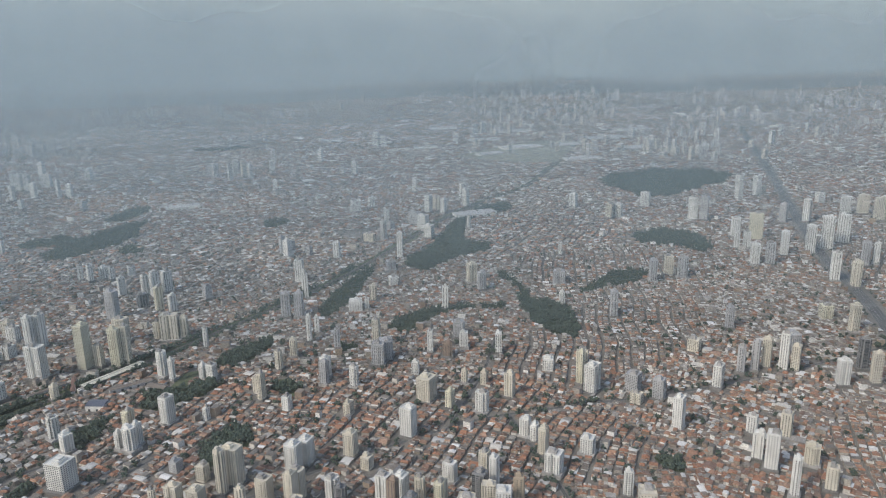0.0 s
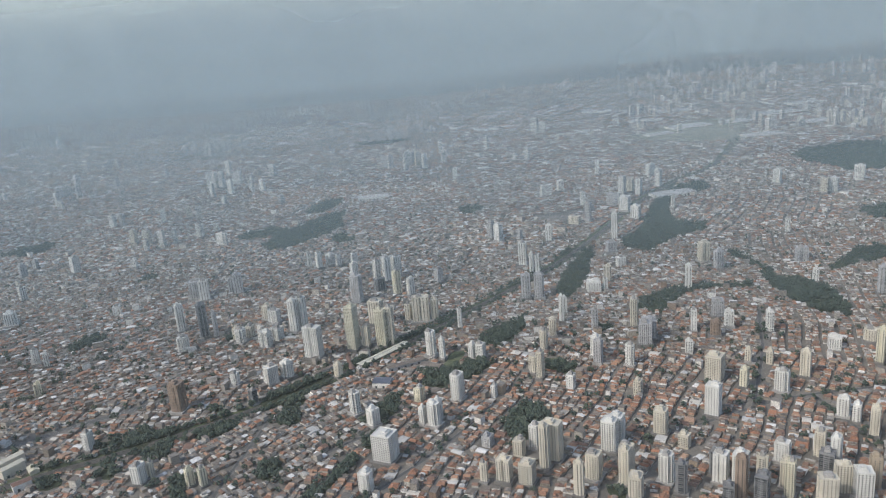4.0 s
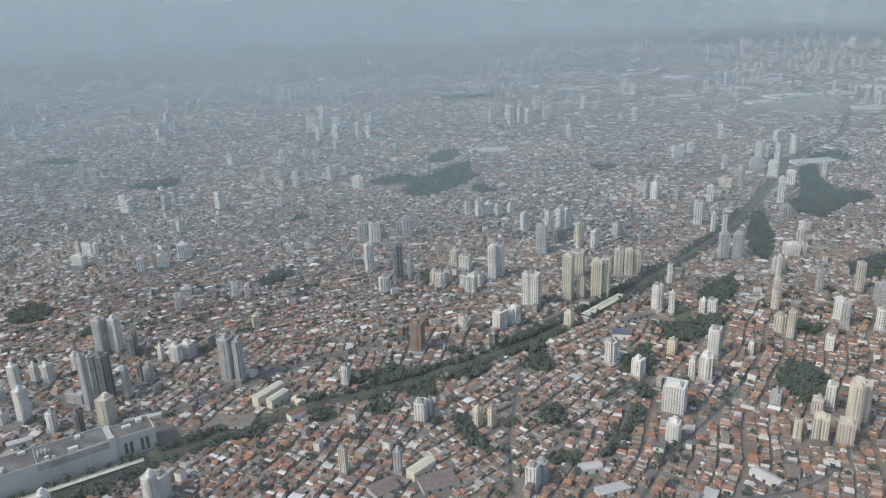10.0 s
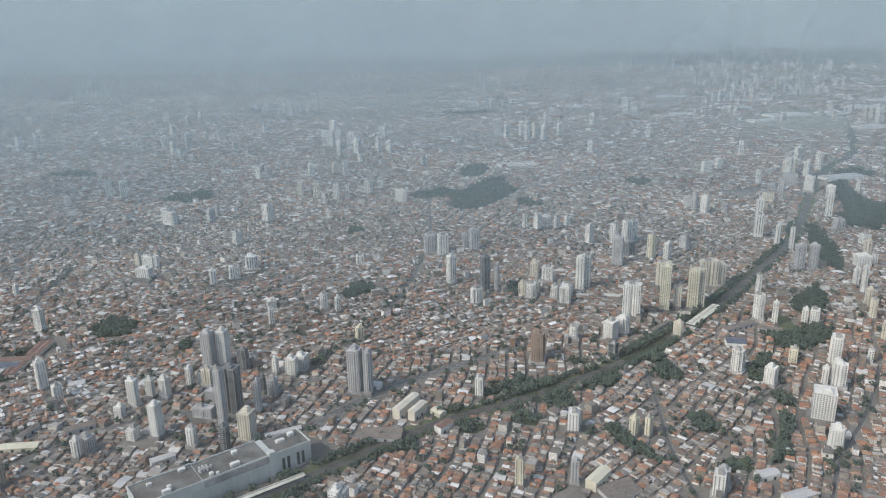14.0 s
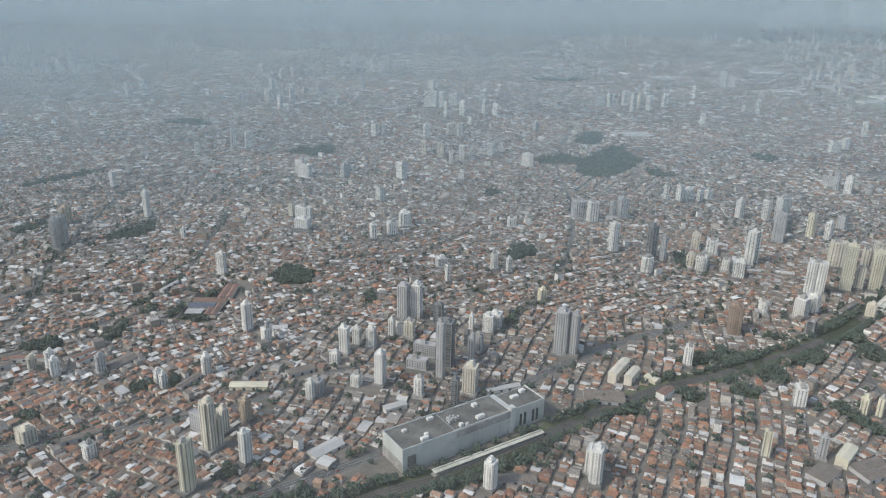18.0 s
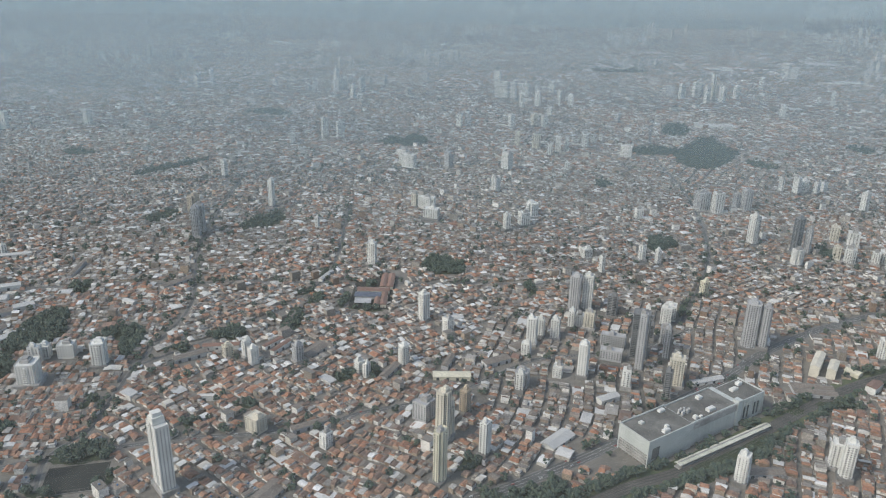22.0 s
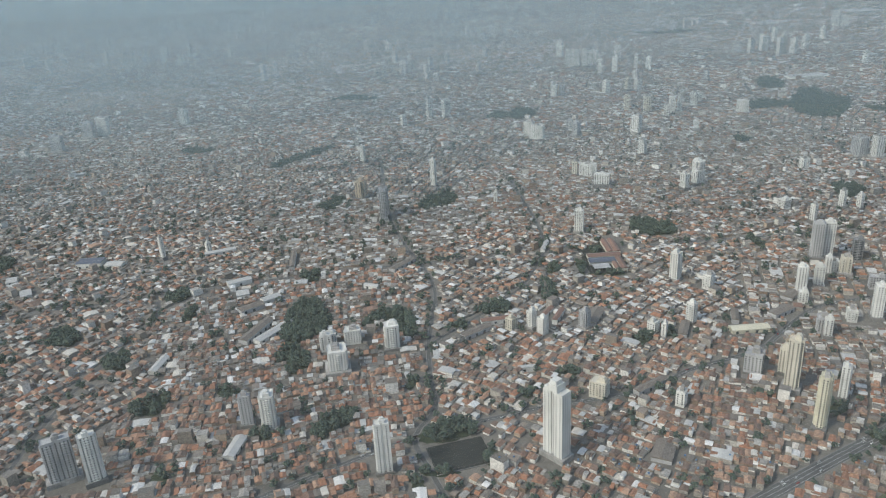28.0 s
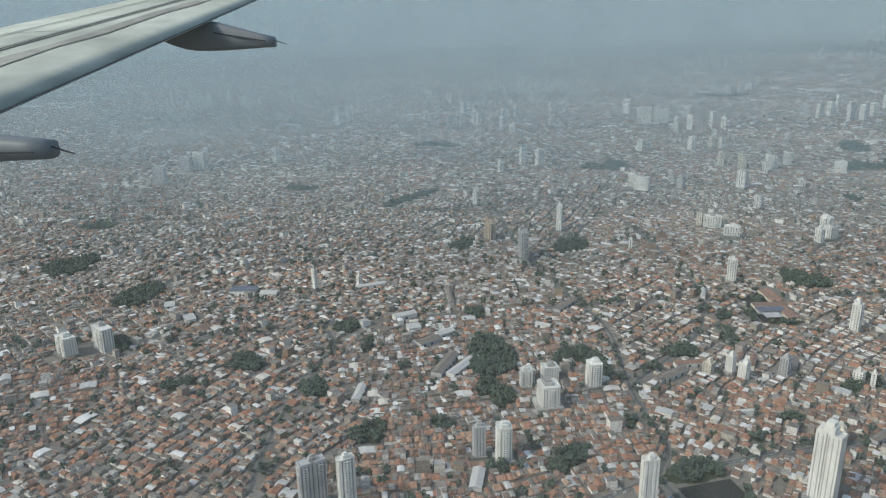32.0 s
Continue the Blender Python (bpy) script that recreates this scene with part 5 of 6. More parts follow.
def lots():
    """Street blocks of narrow lots, district by district: x, y, turn, width, depth, height, ridge, roof kind (0 tile, 1 sheet, 2 pale, 3 flat), plus empty lots."""
    rng, taken, empty = HOUSE_RNG, [], []
    for i, (sx, sy) in enumerate(SEEDS):
        size = 1.0 if sy < 1250 else 1.22 if sy < 2100 else 1.58 if sy < 3300 else 2.5 if sy < 5000 else 4.4
        if not (-2900 - 0.80 * sy < sx < 0.78 * sy + 900):
            continue
        lot, depth, street = (6.6 if size == 1 else 6.0) * size, (12.8 if size == 1 else 8.8) * size, 5.6 * size ** 0.5
        c, s = math.cos(ANGLES[i]), math.sin(ANGLES[i])
        reach = 340.0
        us, vs, ws, sides = [], [], [], []
        v0 = -reach
        while v0 < reach:
            for side in (0, 1):
                w_row = np.clip(rng.normal(lot, lot * 0.22, int(2.2 * reach / lot)), lot * 0.6, lot * 1.7)
                u = np.cumsum(w_row) - reach - rng.uniform(0, lot) - w_row / 2
                u = u + np.floor((u + rng.uniform(-12, 12)) / (lot * 13)) * street * 0.9 + 0.45 * street * (u / (lot * 13) < 0)
                us.append(u)
                ws.append(w_row)
                vs.append(np.full(len(u), v0 + depth * (0.5 + side)))
                sides.append(np.full(len(u), side))
            v0 += depth * 2 + street * rng.uniform(0.85, 1.5)
        lu, lv, lw, side = (np.concatenate(a) for a in (us, vs, ws, sides))
        bend = SEEDS[i, 0] * 0.7 + SEEDS[i, 1] * 1.3
        swing = 6 * np.sin(lu / 75 + bend) + 2.5 * np.sin(lu / 31 + lv / 140 + bend * 2)
        lean = (6 / 75 * np.cos(lu / 75 + bend) + 2.5 / 31 * np.cos(lu / 31 + lv / 140 + bend * 2))
        lv = lv + swing
        x, y = sx + lu * c - lv * s, sy + lu * s + lv * c
        round_it = np.argsort((SEEDS[:, 0] - sx) ** 2 + (SEEDS[:, 1] - sy) ** 2)[:25]
        near = ((x[:, None] - SEEDS[None, round_it, 0]) ** 2 + (y[:, None] - SEEDS[None, round_it, 1]) ** 2).argmin(1) == 0
        near &= (y > 470) & (y < FAR_EDGE) & (x < 0.76 * y + 200) & (x > -2240 - 0.78 * y - 200)
        x, y, side, lw, lean = (a[near] for a in (x, y, side, lw, lean))
        if not len(x):
            continue
        bad = near_line(x, y, 2.0 * size)
        for px, py, rx, ry in PATCHES:
            gx, gy = (x - px) / rx, (y - py) / ry
            bad |= gx ** 2 + gy ** 2 < (np.sqrt(grove_edge(np.arctan2(gy, gx), px, py)) + 4.0 / min(rx, ry)) ** 2
        for shape in WOOD_SHAPES + FIELDS:
            if abs(shape[:, 0].mean() - sx) < 900 and abs(shape[:, 1].mean() - sy) < 900:
                bad |= in_wood(x, y, shape, 3.0)
        for px, py, r in KEEP_CLEAR:
            bad |= (x - px) ** 2 + (y - py) ** 2 < (r + 5) ** 2
        x, y, side, lw, lean = (a[~bad] for a in (x, y, side, lw, lean))
        n = len(x)
        void = rng.random(n) < (0.10 if sy < 2300 else 0.08)
        empty.append(np.stack([x[void], y[void]], 1))
        x, y, side, lw, lean = (a[~void] for a in (x, y, side, lw, lean))
        n = len(x)
        toward = np.where(side > 0, 1.0, -1.0)
        w = lw * rng.uniform(0.96, 1.10, n)
        front = rng.uniform(0.55, 1.03, n)
        d = depth * front
        h = rng.choice([2.6, 3.0, 4.4, 5.2, 7.4], n, p=[.28, .26, .24, .16, .06]) * rng.uniform(0.92, 1.1, n)
        warm = 0.22 + 0.48 * math.exp(-((sy - 560) / 360) ** 2) + 0.38 * math.exp(-((sx + 60) / 560) ** 2 - ((sy - 1050) / 400) ** 2) + rng.uniform(-0.10, 0.14)
        warm = min(max(warm, 0.06), 0.84)
        # Share of pale roofs, raised on one hill to paint sunlight falling there.
        pale_and_sunlit = 0.085 + 0.16 * math.exp(-((sx + 1950) / 420) ** 2 - ((sy - 1250) / 380) ** 2) + rng.uniform(-0.03, 0.04)
        roll = rng.random(n)
        kind = np.where(roll < warm, 0, np.where(roll < warm + pale_and_sunlit, 2, np.where(roll < warm + pale_and_sunlit + (1 - pale_and_sunlit - warm) * 0.74, 1, 3)))
        big = rng.random(n) < 0.022
        mid = ~big & (rng.random(n) < 0.012)
        w = np.where(big, w * rng.uniform(1.8, 3.2, n), np.where(mid, w * 1.9, w))
        d = np.where(big, depth * rng.uniform(0.9, 1.5, n), d)
        kind = np.where(big & (rng.random(n) < 0.55), 2, np.where(mid, 3, kind))
        h = np.where(mid, rng.uniform(9, 17, n), h)
        push = toward * depth * (0.5 - front / 2) * 0.9
        push = push + depth * rng.normal(0, 0.06, n)
        hx, hy = x - push * s, y + push * c
        across_ridge = (rng.random(n) < 0.3) & ~big
        turn = ANGLES[i] + np.arctan(lean) + rng.normal(0, 0.04, n) + np.where(across_ridge, math.pi / 2, 0.0)
        span = np.where(across_ridge, d, w)
        ridge = np.where(kind == 3, 0.0, np.minimum(span, 11) * np.where(kind == 0, 0.26, 0.13) * rng.uniform(0.8, 1.2, n))
        taken.append(np.stack([hx, hy, turn, np.where(across_ridge, d, w), np.where(across_ridge, w, d), h, ridge, kind], 1))
        if sy < 2100:
            upper = ~big & ~mid & (h < 6) & (rng.random(n) < 0.24)
            k = int(upper.sum())
            uk = np.where(rng.random(k) < 0.5, 3, np.where(rng.random(k) < 0.5, 1, 0))
            ut = turn[upper] + rng.choice([0, math.pi / 2], k)
            uw, ud = span[upper] * rng.uniform(0.45, 0.8, k), np.minimum(w, d)[upper] * rng.uniform(0.55, 0.9, k)
            taken.append(np.stack([hx[upper] + rng.normal(0, 0.6, k), hy[upper] + rng.normal(0, 0.6, k), ut, np.minimum(uw, 7), ud, h[upper] + rng.uniform(2.4, 3.2, k), np.where(uk == 3, 0, 0.7), uk], 1))
        if sy < 1700:
            rear = (front < 0.80) & ~big & (rng.random(n) < 0.6)
            k = int(rear.sum())
            gap = depth * (1 - front[rear]) * rng.uniform(0.7, 1.0, k)
            back = -toward[rear] * (depth / 2 - gap / 2)
            ax, ay = x[rear] - back * s, y[rear] + back * c
            off = lot * rng.uniform(-0.15, 0.15, k)
            ax, ay = ax + off * c, ay + off * s
            ak = np.where(rng.random(k) < warm * 0.5, 0, np.where(rng.random(k) < 0.12, 2, np.where(rng.random(k) < 0.6, 1, 3)))
            taken.append(np.stack([ax, ay, ANGLES[i] + np.arctan(lean[rear]) + math.pi / 2, gap, lw[rear] * rng.uniform(0.5, 0.98, k), rng.uniform(2.4, 4.0, k), np.where(ak == 3, 0, gap * 0.12), ak], 1))
    return np.concatenate(taken), np.concatenate(empty)


def house_shapes(rows):
    """Verts, wall faces and roof faces (with the roof kinds) for rows of lots(). The ridge runs along the depth."""
    x, y, turn, w, d, h, ridge, kind = rows.T
    n = len(x)
    c, s = np.cos(turn), np.sin(turn)

    ground = rise(x, y) - np.where(y > 5200, 1.5, 0)

    def put(lx, ly, lz):
        return np.stack([x + lx * c - ly * s, y + lx * s + ly * c, lz + ground], 1)

    z = np.zeros(n)
    wall = np.stack([put(sx * w / 2, sy * d / 2, zz) for zz in (z, h) for sx, sy in ((-1, -1), (1, -1), (1, 1), (-1, 1))], 1).reshape(-1, 3)
    base = np.arange(n)[:, None] * 8
    wf = np.concatenate([base + np.array(q) for q in ((0, 1, 5, 4), (1, 2, 6, 5), (2, 3, 7, 6), (3, 0, 4, 7))], 1).reshape(-1, 4)
    over = np.where(kind == 3, 0.0, 0.35)
    eave = h - np.where(kind == 3, -0.25, 0.1)
    rv = [put(sx * (w / 2 + over), sy * (d / 2 + over), eave) for sx, sy in ((-1, -1), (1, -1), (1, 1), (-1, 1))]
    hip = np.where(kind == 0, 0.78, 1.0)
    rv += [put(z, sy * (d / 2 + over) * hip, eave + ridge) for sy in (-1, 1)]
    roof = np.stack(rv, 1).reshape(-1, 3)
    rb = np.arange(n)[:, None] * 6
    rq = np.concatenate([rb + np.array(q) for q in ((0, 4, 5, 3), (1, 2, 5, 4))], 1).reshape(-1, 4)
    rt = np.concatenate([rb + np.array(q) for q in ((0, 1, 4), (2, 3, 5))], 1).reshape(-1, 3)
    return wall, wf, roof, rq, rt


def kind_slots(kind):
    return np.where(kind == 0, 0, np.where(kind == 2, 2, 1)).astype(int)


ROWS, EMPTY = lots()
ROWS = ROWS[np.argsort(ROWS[:, 1])]
NEAR_HOUSES = 285
in_stretch = np.flatnonzero((ROWS[:, 1] > 585) & (ROWS[:, 0] > -2180) & (ROWS[:, 0] < -1500))[:NEAR_HOUSES]
chosen = np.zeros(len(ROWS), bool)
chosen[in_stretch] = True
nearest, rest = ROWS[chosen], ROWS[~chosen]

bands = [("near_house_blocks", 0, 1500), ("middle_house_blocks", 1500, 2700), ("distant_house_blocks", 2700, 5000), ("far_city_blocks", 5000, 12000)]
for name, lo, hi in bands:
    rows = rest[(rest[:, 1] >= lo) & (rest[:, 1] < hi)]
    wall, wf, roof, rq, rt = house_shapes(rows)
    city = tagged(new(name, None), "dense blocks of low houses with clay, sheet and pale roofs", "houses", kind="stuff")
    part("wall", mesh_of("wall", wall, wf.tolist(), [M_WALL]), None, city)
    k = kind_slots(rows[:, 7])
    part("roof", mesh_of("roof", roof, rq.tolist() + rt.tolist(), [M_TILE, M_SHEET, M_PALE], np.concatenate([np.repeat(k, 2), np.repeat(k, 2)])), None, city)

ROOF_NAME = {0: "low house with a worn orange clay tile roof", 1: "low house with a grey-brown sheet roof", 2: "low house with a pale metal roof", 3: "low house with a flat grey concrete roof"}
MW_OBJ = material("painted_plaster_single", PLASTER, 0.9, fine=3.0, grain=1.0, blotch=18, source="object")
MT_OBJ = material("clay_roof_tiles_single", TILE, 0.85, fine=3.0, grain=1.0, blotch=14, source="object")
MS_OBJ = material("sheet_roof_single", SHEET, 0.8, fine=3.0, grain=1.0, blotch=14, source="object")
MP_OBJ = material("pale_roof_single", PALE, 0.55, grain=2, blotch=20, source="object", gloss=0.5)
for row in nearest:
    local = row.copy()[None]
    local[0, :3] = 0
    wall, wf, roof, rq, rt = house_shapes(local)
    k = int(row[7])
    house = tagged(new("house", None), ROOF_NAME[k], "house", "houses nearest the flight line")
    house.matrix_world = pose(row[0], row[1], 0, 0, 0, math.degrees(row[2]))
    part("wall", mesh_of("wall", wall, wf.tolist(), [MW_OBJ]), None, house)
    if row[7] == 3 and row[3] > 3 and row[4] > 3:
        part("water_tank", solid((-0.9, 0.9, -0.7, 0.7, row[5] + 0.25, row[5] + 1.7), (-0.5, 0.5, -0.4, 0.4, row[5] + 1.7, row[5] + 1.95)), M_TANK, house, "small blue or grey rooftop water tank")
    part("roof", mesh_of("roof", roof, rq.tolist() + rt.tolist(), [(MT_OBJ, MS_OBJ, MP_OBJ)[int(kind_slots(np.array([k]))[0])]]), None, house)

# ---------------------------------------------------------------- cars
CAR_RNG = random.Random(17)
CAR_PAINT = {"white": (0.62, 0.62, 0.61), "silver": (0.36, 0.37, 0.38), "black": (0.03, 0.03, 0.032), "red": (0.30, 0.035, 0.03)}
M_TYRE = material("tyre_rubber", [(0.03, 0.03, 0.03), (0.045, 0.045, 0.045)], 0.9, source="place", bump=0, haze_sheen=0.0)


def car_kind(tone):
    """A small saloon: lofted lower body, glazed cabin, roof and four wheels."""
    paint = material(tone + "_car_paint", [CAR_PAINT[tone], CAR_PAINT[tone]], 0.3, spread=0.03, source="place", bump=0, gloss=0.6, haze_sheen=0.0)
    top = tagged(new("car", None), "small %s car on the asphalt street" % tone, "car", "cars on the streets")

    def loft(sections):
        bm = bmesh.new()
        rings = [[bm.verts.new((x, y, z)) for x, y, z in ((x0, -w, z0), (x1, -w, z0), (x1, w, z0), (x0, w, z0))] for x0, x1, w, z0 in sections]
        for r0, r1 in zip(rings, rings[1:]):
            for i in range(4):
                bm.faces.new((r0[i], r0[(i + 1) % 4], r1[(i + 1) % 4], r1[i]))
        bm.faces.new(rings[0][::-1])
        bm.faces.new(rings[-1])
        return bm

    part("body", loft(((-2.05, 2.05, 0.80, 0.28), (-2.12, 2.12, 0.86, 0.55), (-2.0, 2.0, 0.84, 0.85), (-1.9, 1.85, 0.80, 0.95))), paint, top)
    part("cabin_glass", loft(((-1.75, 1.0, 0.76, 0.95), (-1.25, 0.45, 0.62, 1.38))), M_GLASS, top, "dark cabin windows")
    part("roof", loft(((-1.25, 0.45, 0.62, 1.38), (-1.1, 0.3, 0.56, 1.45))), paint, top)
    for x in (-1.3, 1.3):
        for y in (-0.78, 0.78):
            bm = bmesh.new()
            bmesh.ops.create_cone(bm, cap_ends=True, segments=10, radius1=0.31, radius2=0.31, depth=0.2, matrix=Matrix.Translation((x, y, 0.31)) @ Matrix.Rotation(math.pi / 2, 4, "X"))
            part("wheel", bm, M_TYRE, top)
    return top


made_cars = {}
for line, lane, gap in ((LINES[1][0], 2.6, 26), (LINES[1][0], 6.4, 40), (LINES[1][0], -3.4, 30), (LINES[2][0], 2.2, 34), (LINES[2][0], -2.4, 42)):
    for p, q in zip(line, line[1:]):
        if not (-2150 < p.x < -1150) or CAR_RNG.random() > 18 / gap * 0.75:
            continue
        d = (q - p).normalized()
        e = p + d * CAR_RNG.uniform(0, 12) + Vector((-d.y, d.x)) * lane
        m = pose(e.x, e.y, 0.06, 0, 0, math.degrees(math.atan2(d.y, d.x)) + (180 if lane < 0 else 0))
        tone = CAR_RNG.choice(["white", "white", "silver", "black", "red", "silver"])
        if tone in made_cars:
            copy_thing(made_cars[tone], m)
        else:
            made_cars[tone] = car_kind(tone)
            made_cars[tone].matrix_world = m

# ---------------------------------------------------------------- trees
TREE_RNG = np.random.default_rng(7)
PHI = (1 + 5 ** 0.5) / 2
ICO_V = np.array([(-1, PHI, 0), (1, PHI, 0), (-1, -PHI, 0), (1, -PHI, 0), (0, -1, PHI), (0, 1, PHI), (0, -1, -PHI), (0, 1, -PHI), (PHI, 0, -1), (PHI, 0, 1), (-PHI, 0, -1), (-PHI, 0, 1)]) / math.hypot(1, PHI)
ICO_F = np.array([(0, 11, 5), (0, 5, 1), (0, 1, 7), (0, 7, 10), (0, 10, 11), (1, 5, 9), (5, 11, 4), (11, 10, 2), (10, 7, 6), (7, 1, 8), (3, 9, 4), (3, 4, 2), (3, 2, 6), (3, 6, 8), (3, 8, 9), (4, 9, 5), (2, 4, 11), (6, 2, 10), (8, 6, 7), (9, 8, 1)])


OCT_V = np.array([(1, 0, 0), (0, 1, 0), (-1, 0, 0), (0, -1, 0), (0, 0, 1), (0, 0, -1)], float)
OCT_F = np.array([(0, 1, 4), (1, 2, 4), (2, 3, 4), (3, 0, 4), (1, 0, 5), (2, 1, 5), (3, 2, 5), (0, 3, 5)])


def tufts(centres, radii, rng):
    """Rougher leaf clumps for the trees past counting."""
    n = len(centres)
    a = rng.uniform(0, 6.28, n)
    v = OCT_V[None] * radii[:, None, None] * rng.uniform(0.7, 1.35, (n, 6, 1))
    c, s = np.cos(a)[:, None], np.sin(a)[:, None]
    v = np.stack([v[:, :, 0] * c - v[:, :, 1] * s, v[:, :, 0] * s + v[:, :, 1] * c, v[:, :, 2] * 0.8], 2) + centres[:, None, :]
    f = OCT_F[None] + np.arange(n)[:, None, None] * 6
    return v.reshape(-1, 3), f.reshape(-1, 3)


def clumps(centres, radii, rng):
    """Uneven leaf clumps, one small crumpled ball at each centre."""
    n = len(centres)
    v = ICO_V[None] * radii[:, None, None] * rng.uniform(0.62, 1.25, (n, 12, 1))
    v[:, :, 2] *= 0.8
    v = v + centres[:, None, :]
    f = ICO_F[None] + np.arange(n)[:, None, None] * 12
    return v.reshape(-1, 3), f.reshape(-1, 3)


def crown_centres(r, h, count, rng):
    a, u = rng.uniform(0, 2 * math.pi, count), rng.uniform(0.25, 1, count) ** 0.5
    z = rng.uniform(-1, 1, count)
    k = np.sqrt(np.maximum(0, 1 - z * z * 0.85)) * u
    lean = rng.uniform(-0.2, 0.2, 2)
    return np.stack([np.cos(a) * k * r + lean[0] * z * r, np.sin(a) * k * r + lean[1] * z * r, h * 0.62 + z * h * 0.36], 1)


def tree_kind(r, h, rng):
    """An Empty with a tapered, limbed trunk and a crown of many crumpled leaf clumps."""
    top = new("tree", None)
    bm = bmesh.new()
    limbs = [((0, 0, 0), (rng.uniform(-.3, .3), rng.uniform(-.3, .3), h * 0.6), 0.38, 0.16)]
    for _ in range(5):
        a = rng.uniform(0, 2 * math.pi)
        z = rng.uniform(0.3, 0.5) * h
        limbs.append(((0, 0, z), (math.cos(a) * r * 0.6, math.sin(a) * r * 0.6, z + h * 0.28), 0.16, 0.05))
    for p, q, r0, r1 in limbs:
        ring = []
        for e, rr in ((p, r0), (q, r1)):
            ring.append([bm.verts.new((e[0] + math.cos(k * math.pi / 3) * rr, e[1] + math.sin(k * math.pi / 3) * rr, e[2])) for k in range(6)])
        for k in range(6):
            bm.faces.new((ring[0][k], ring[0][(k + 1) % 6], ring[1][(k + 1) % 6], ring[1][k]))
    part("trunk", bm, M_BARK, top)
    cv, cf = clumps(crown_centres(r, h, 46, rng), rng.uniform(0.22, 0.42, 46) * r, rng)
    part("crown", mesh_of("crown", cv, cf.tolist(), [M_LEAF]), None, top)
    return tagged(top, "dark green broad-crowned tree in a planted grove", "tree", "trees of the groves")


def fill(px, py, rx, ry, gap, rng):
    n = int(4 * rx * ry / gap ** 2)
    p = rng.uniform(-1, 1, (n, 2))
    a = np.arctan2(p[:, 1], p[:, 0])
    p = p[(p ** 2).sum(1) < grove_edge(a, px, py)]
    return np.stack([px + p[:, 0] * rx, py + p[:, 1] * ry], 1)


KINDS = [tree_kind(4.2, 9.0, TREE_RNG), tree_kind(5.4, 11.5, TREE_RNG), tree_kind(3.4, 8.0, TREE_RNG), tree_kind(4.8, 13.0, TREE_RNG)]


def fill_wood(shape, gap, rng):
    lo, hi = shape.min(0), shape.max(0)
    p = rng.uniform(lo, hi, (int((hi[0] - lo[0]) * (hi[1] - lo[1]) / gap ** 2), 2))
    return p[in_wood(p[:, 0], p[:, 1], shape)]


wood_spots = [fill_wood(shape, 6.2 if shape[:, 1].min() < 1450 else 9.5, TREE_RNG) for shape in WOOD_SHAPES]
near_woods = [p for p, shape in zip(wood_spots, WOOD_SHAPES) if shape[:, 1].max() < 1040 and shape[:, 0].max() < -1950]
spots = np.concatenate([fill(*w, 7.0, TREE_RNG) for w in WOODS[:4]] + near_woods + [fill(*w, 9, TREE_RNG) for w in WOODS[4:]])
single, joined = spots[:296], [spots[296:]]
for i, (x, y) in enumerate(single):
    m = pose(x, y, 0, 0, 0, float(TREE_RNG.uniform(0, 360)))
    if i < len(KINDS):
        KINDS[i].matrix_world = m
    else:
        copy_thing(KINDS[i % len(KINDS)], m)

rail_arr = np.array([p[:] for p in rail_line])
along = rail_arr[(rail_arr[:, 1] > 560) & (rail_arr[:, 1] < 2050)]
for p, q in zip(along, along[1:]):
    d = (q - p) / np.hypot(*(q - p))
    nrm = np.array([-d[1], d[0]])
    dense = 0.5 + 0.5 * math.sin(p[0] / 60) * math.sin(p[1] / 90)
    for side, lo, hi, many in ((1, 11.5, 23, 8.0), (-1, 15, 24, 5.5)):
        k = TREE_RNG.poisson(many * dense)
        joined.append(p + d * TREE_RNG.uniform(0, 18, (k, 1)) + nrm * side * TREE_RNG.uniform(lo, hi, (k, 1)))
for line, half in LINES[1:]:
    for p, q in zip(line, line[1:]):
        if p.y > 2000:
            continue
        d = (q - p).normalized()
        k = int(TREE_RNG.poisson(0.9))
        for _ in range(k):
            e = p + d * float(TREE_RNG.uniform(0, 18)) + Vector((-d.y, d.x)) * float(TREE_RNG.choice([-1, 1])) * (half + 0.5)
            joined.append(np.array([[e.x, e.y]]))
joined += [p for p, shape in zip(wood_spots, WOOD_SHAPES) if not (shape[:, 1].max() < 1040 and shape[:, 0].max() < -1950)]
joined += [fill(*w, 7.5 if w[1] < 1400 else 12, TREE_RNG) for w in WOODS_FAR]
joined.append(EMPTY[TREE_RNG.random(len(EMPTY)) < np.where(EMPTY[:, 1] < 1600, 0.55, 0.5)])
joined = np.concatenate(joined)
rail_a, rail_b = rail_arr[:-1], rail_arr[1:]
on_track = np.zeros(len(joined), bool)
for p, q in zip(rail_a, rail_b):
    d = q - p
    u = np.clip((joined - p) @ d / (d @ d), 0, 1)
    off = joined - p - u[:, None] * d
    on_track |= (np.hypot(off[:, 0], off[:, 1]) < np.where(off[:, 1] < 0, 15, 11.5)) & (joined[:, 1] < 1700)
joined = joined[~on_track]


def grove(name, spots, count, scale, label):
    cen, rad = [], []
    for x, y in spots:
        r = scale * TREE_RNG.uniform(2.6, 4.8)
        c = crown_centres(r, r * 2.1, count, TREE_RNG)
        c += (x, y, float(rise(x, y)))
        cen.append(c)
        rad.append(TREE_RNG.uniform(0.40, 0.66, count) * r)
    v, f = tufts(np.concatenate(cen), np.concatenate(rad), TREE_RNG)
    return tagged(new(name, mesh_of(name, v, f.tolist(), [M_LEAF])), label, "trees", kind="stuff")


near_t = joined[joined[:, 1] < 1500]
far_t = joined[joined[:, 1] >= 1500]
grove("garden_trees", near_t, 10, 1.15, "scattered dark green garden and trackside trees")
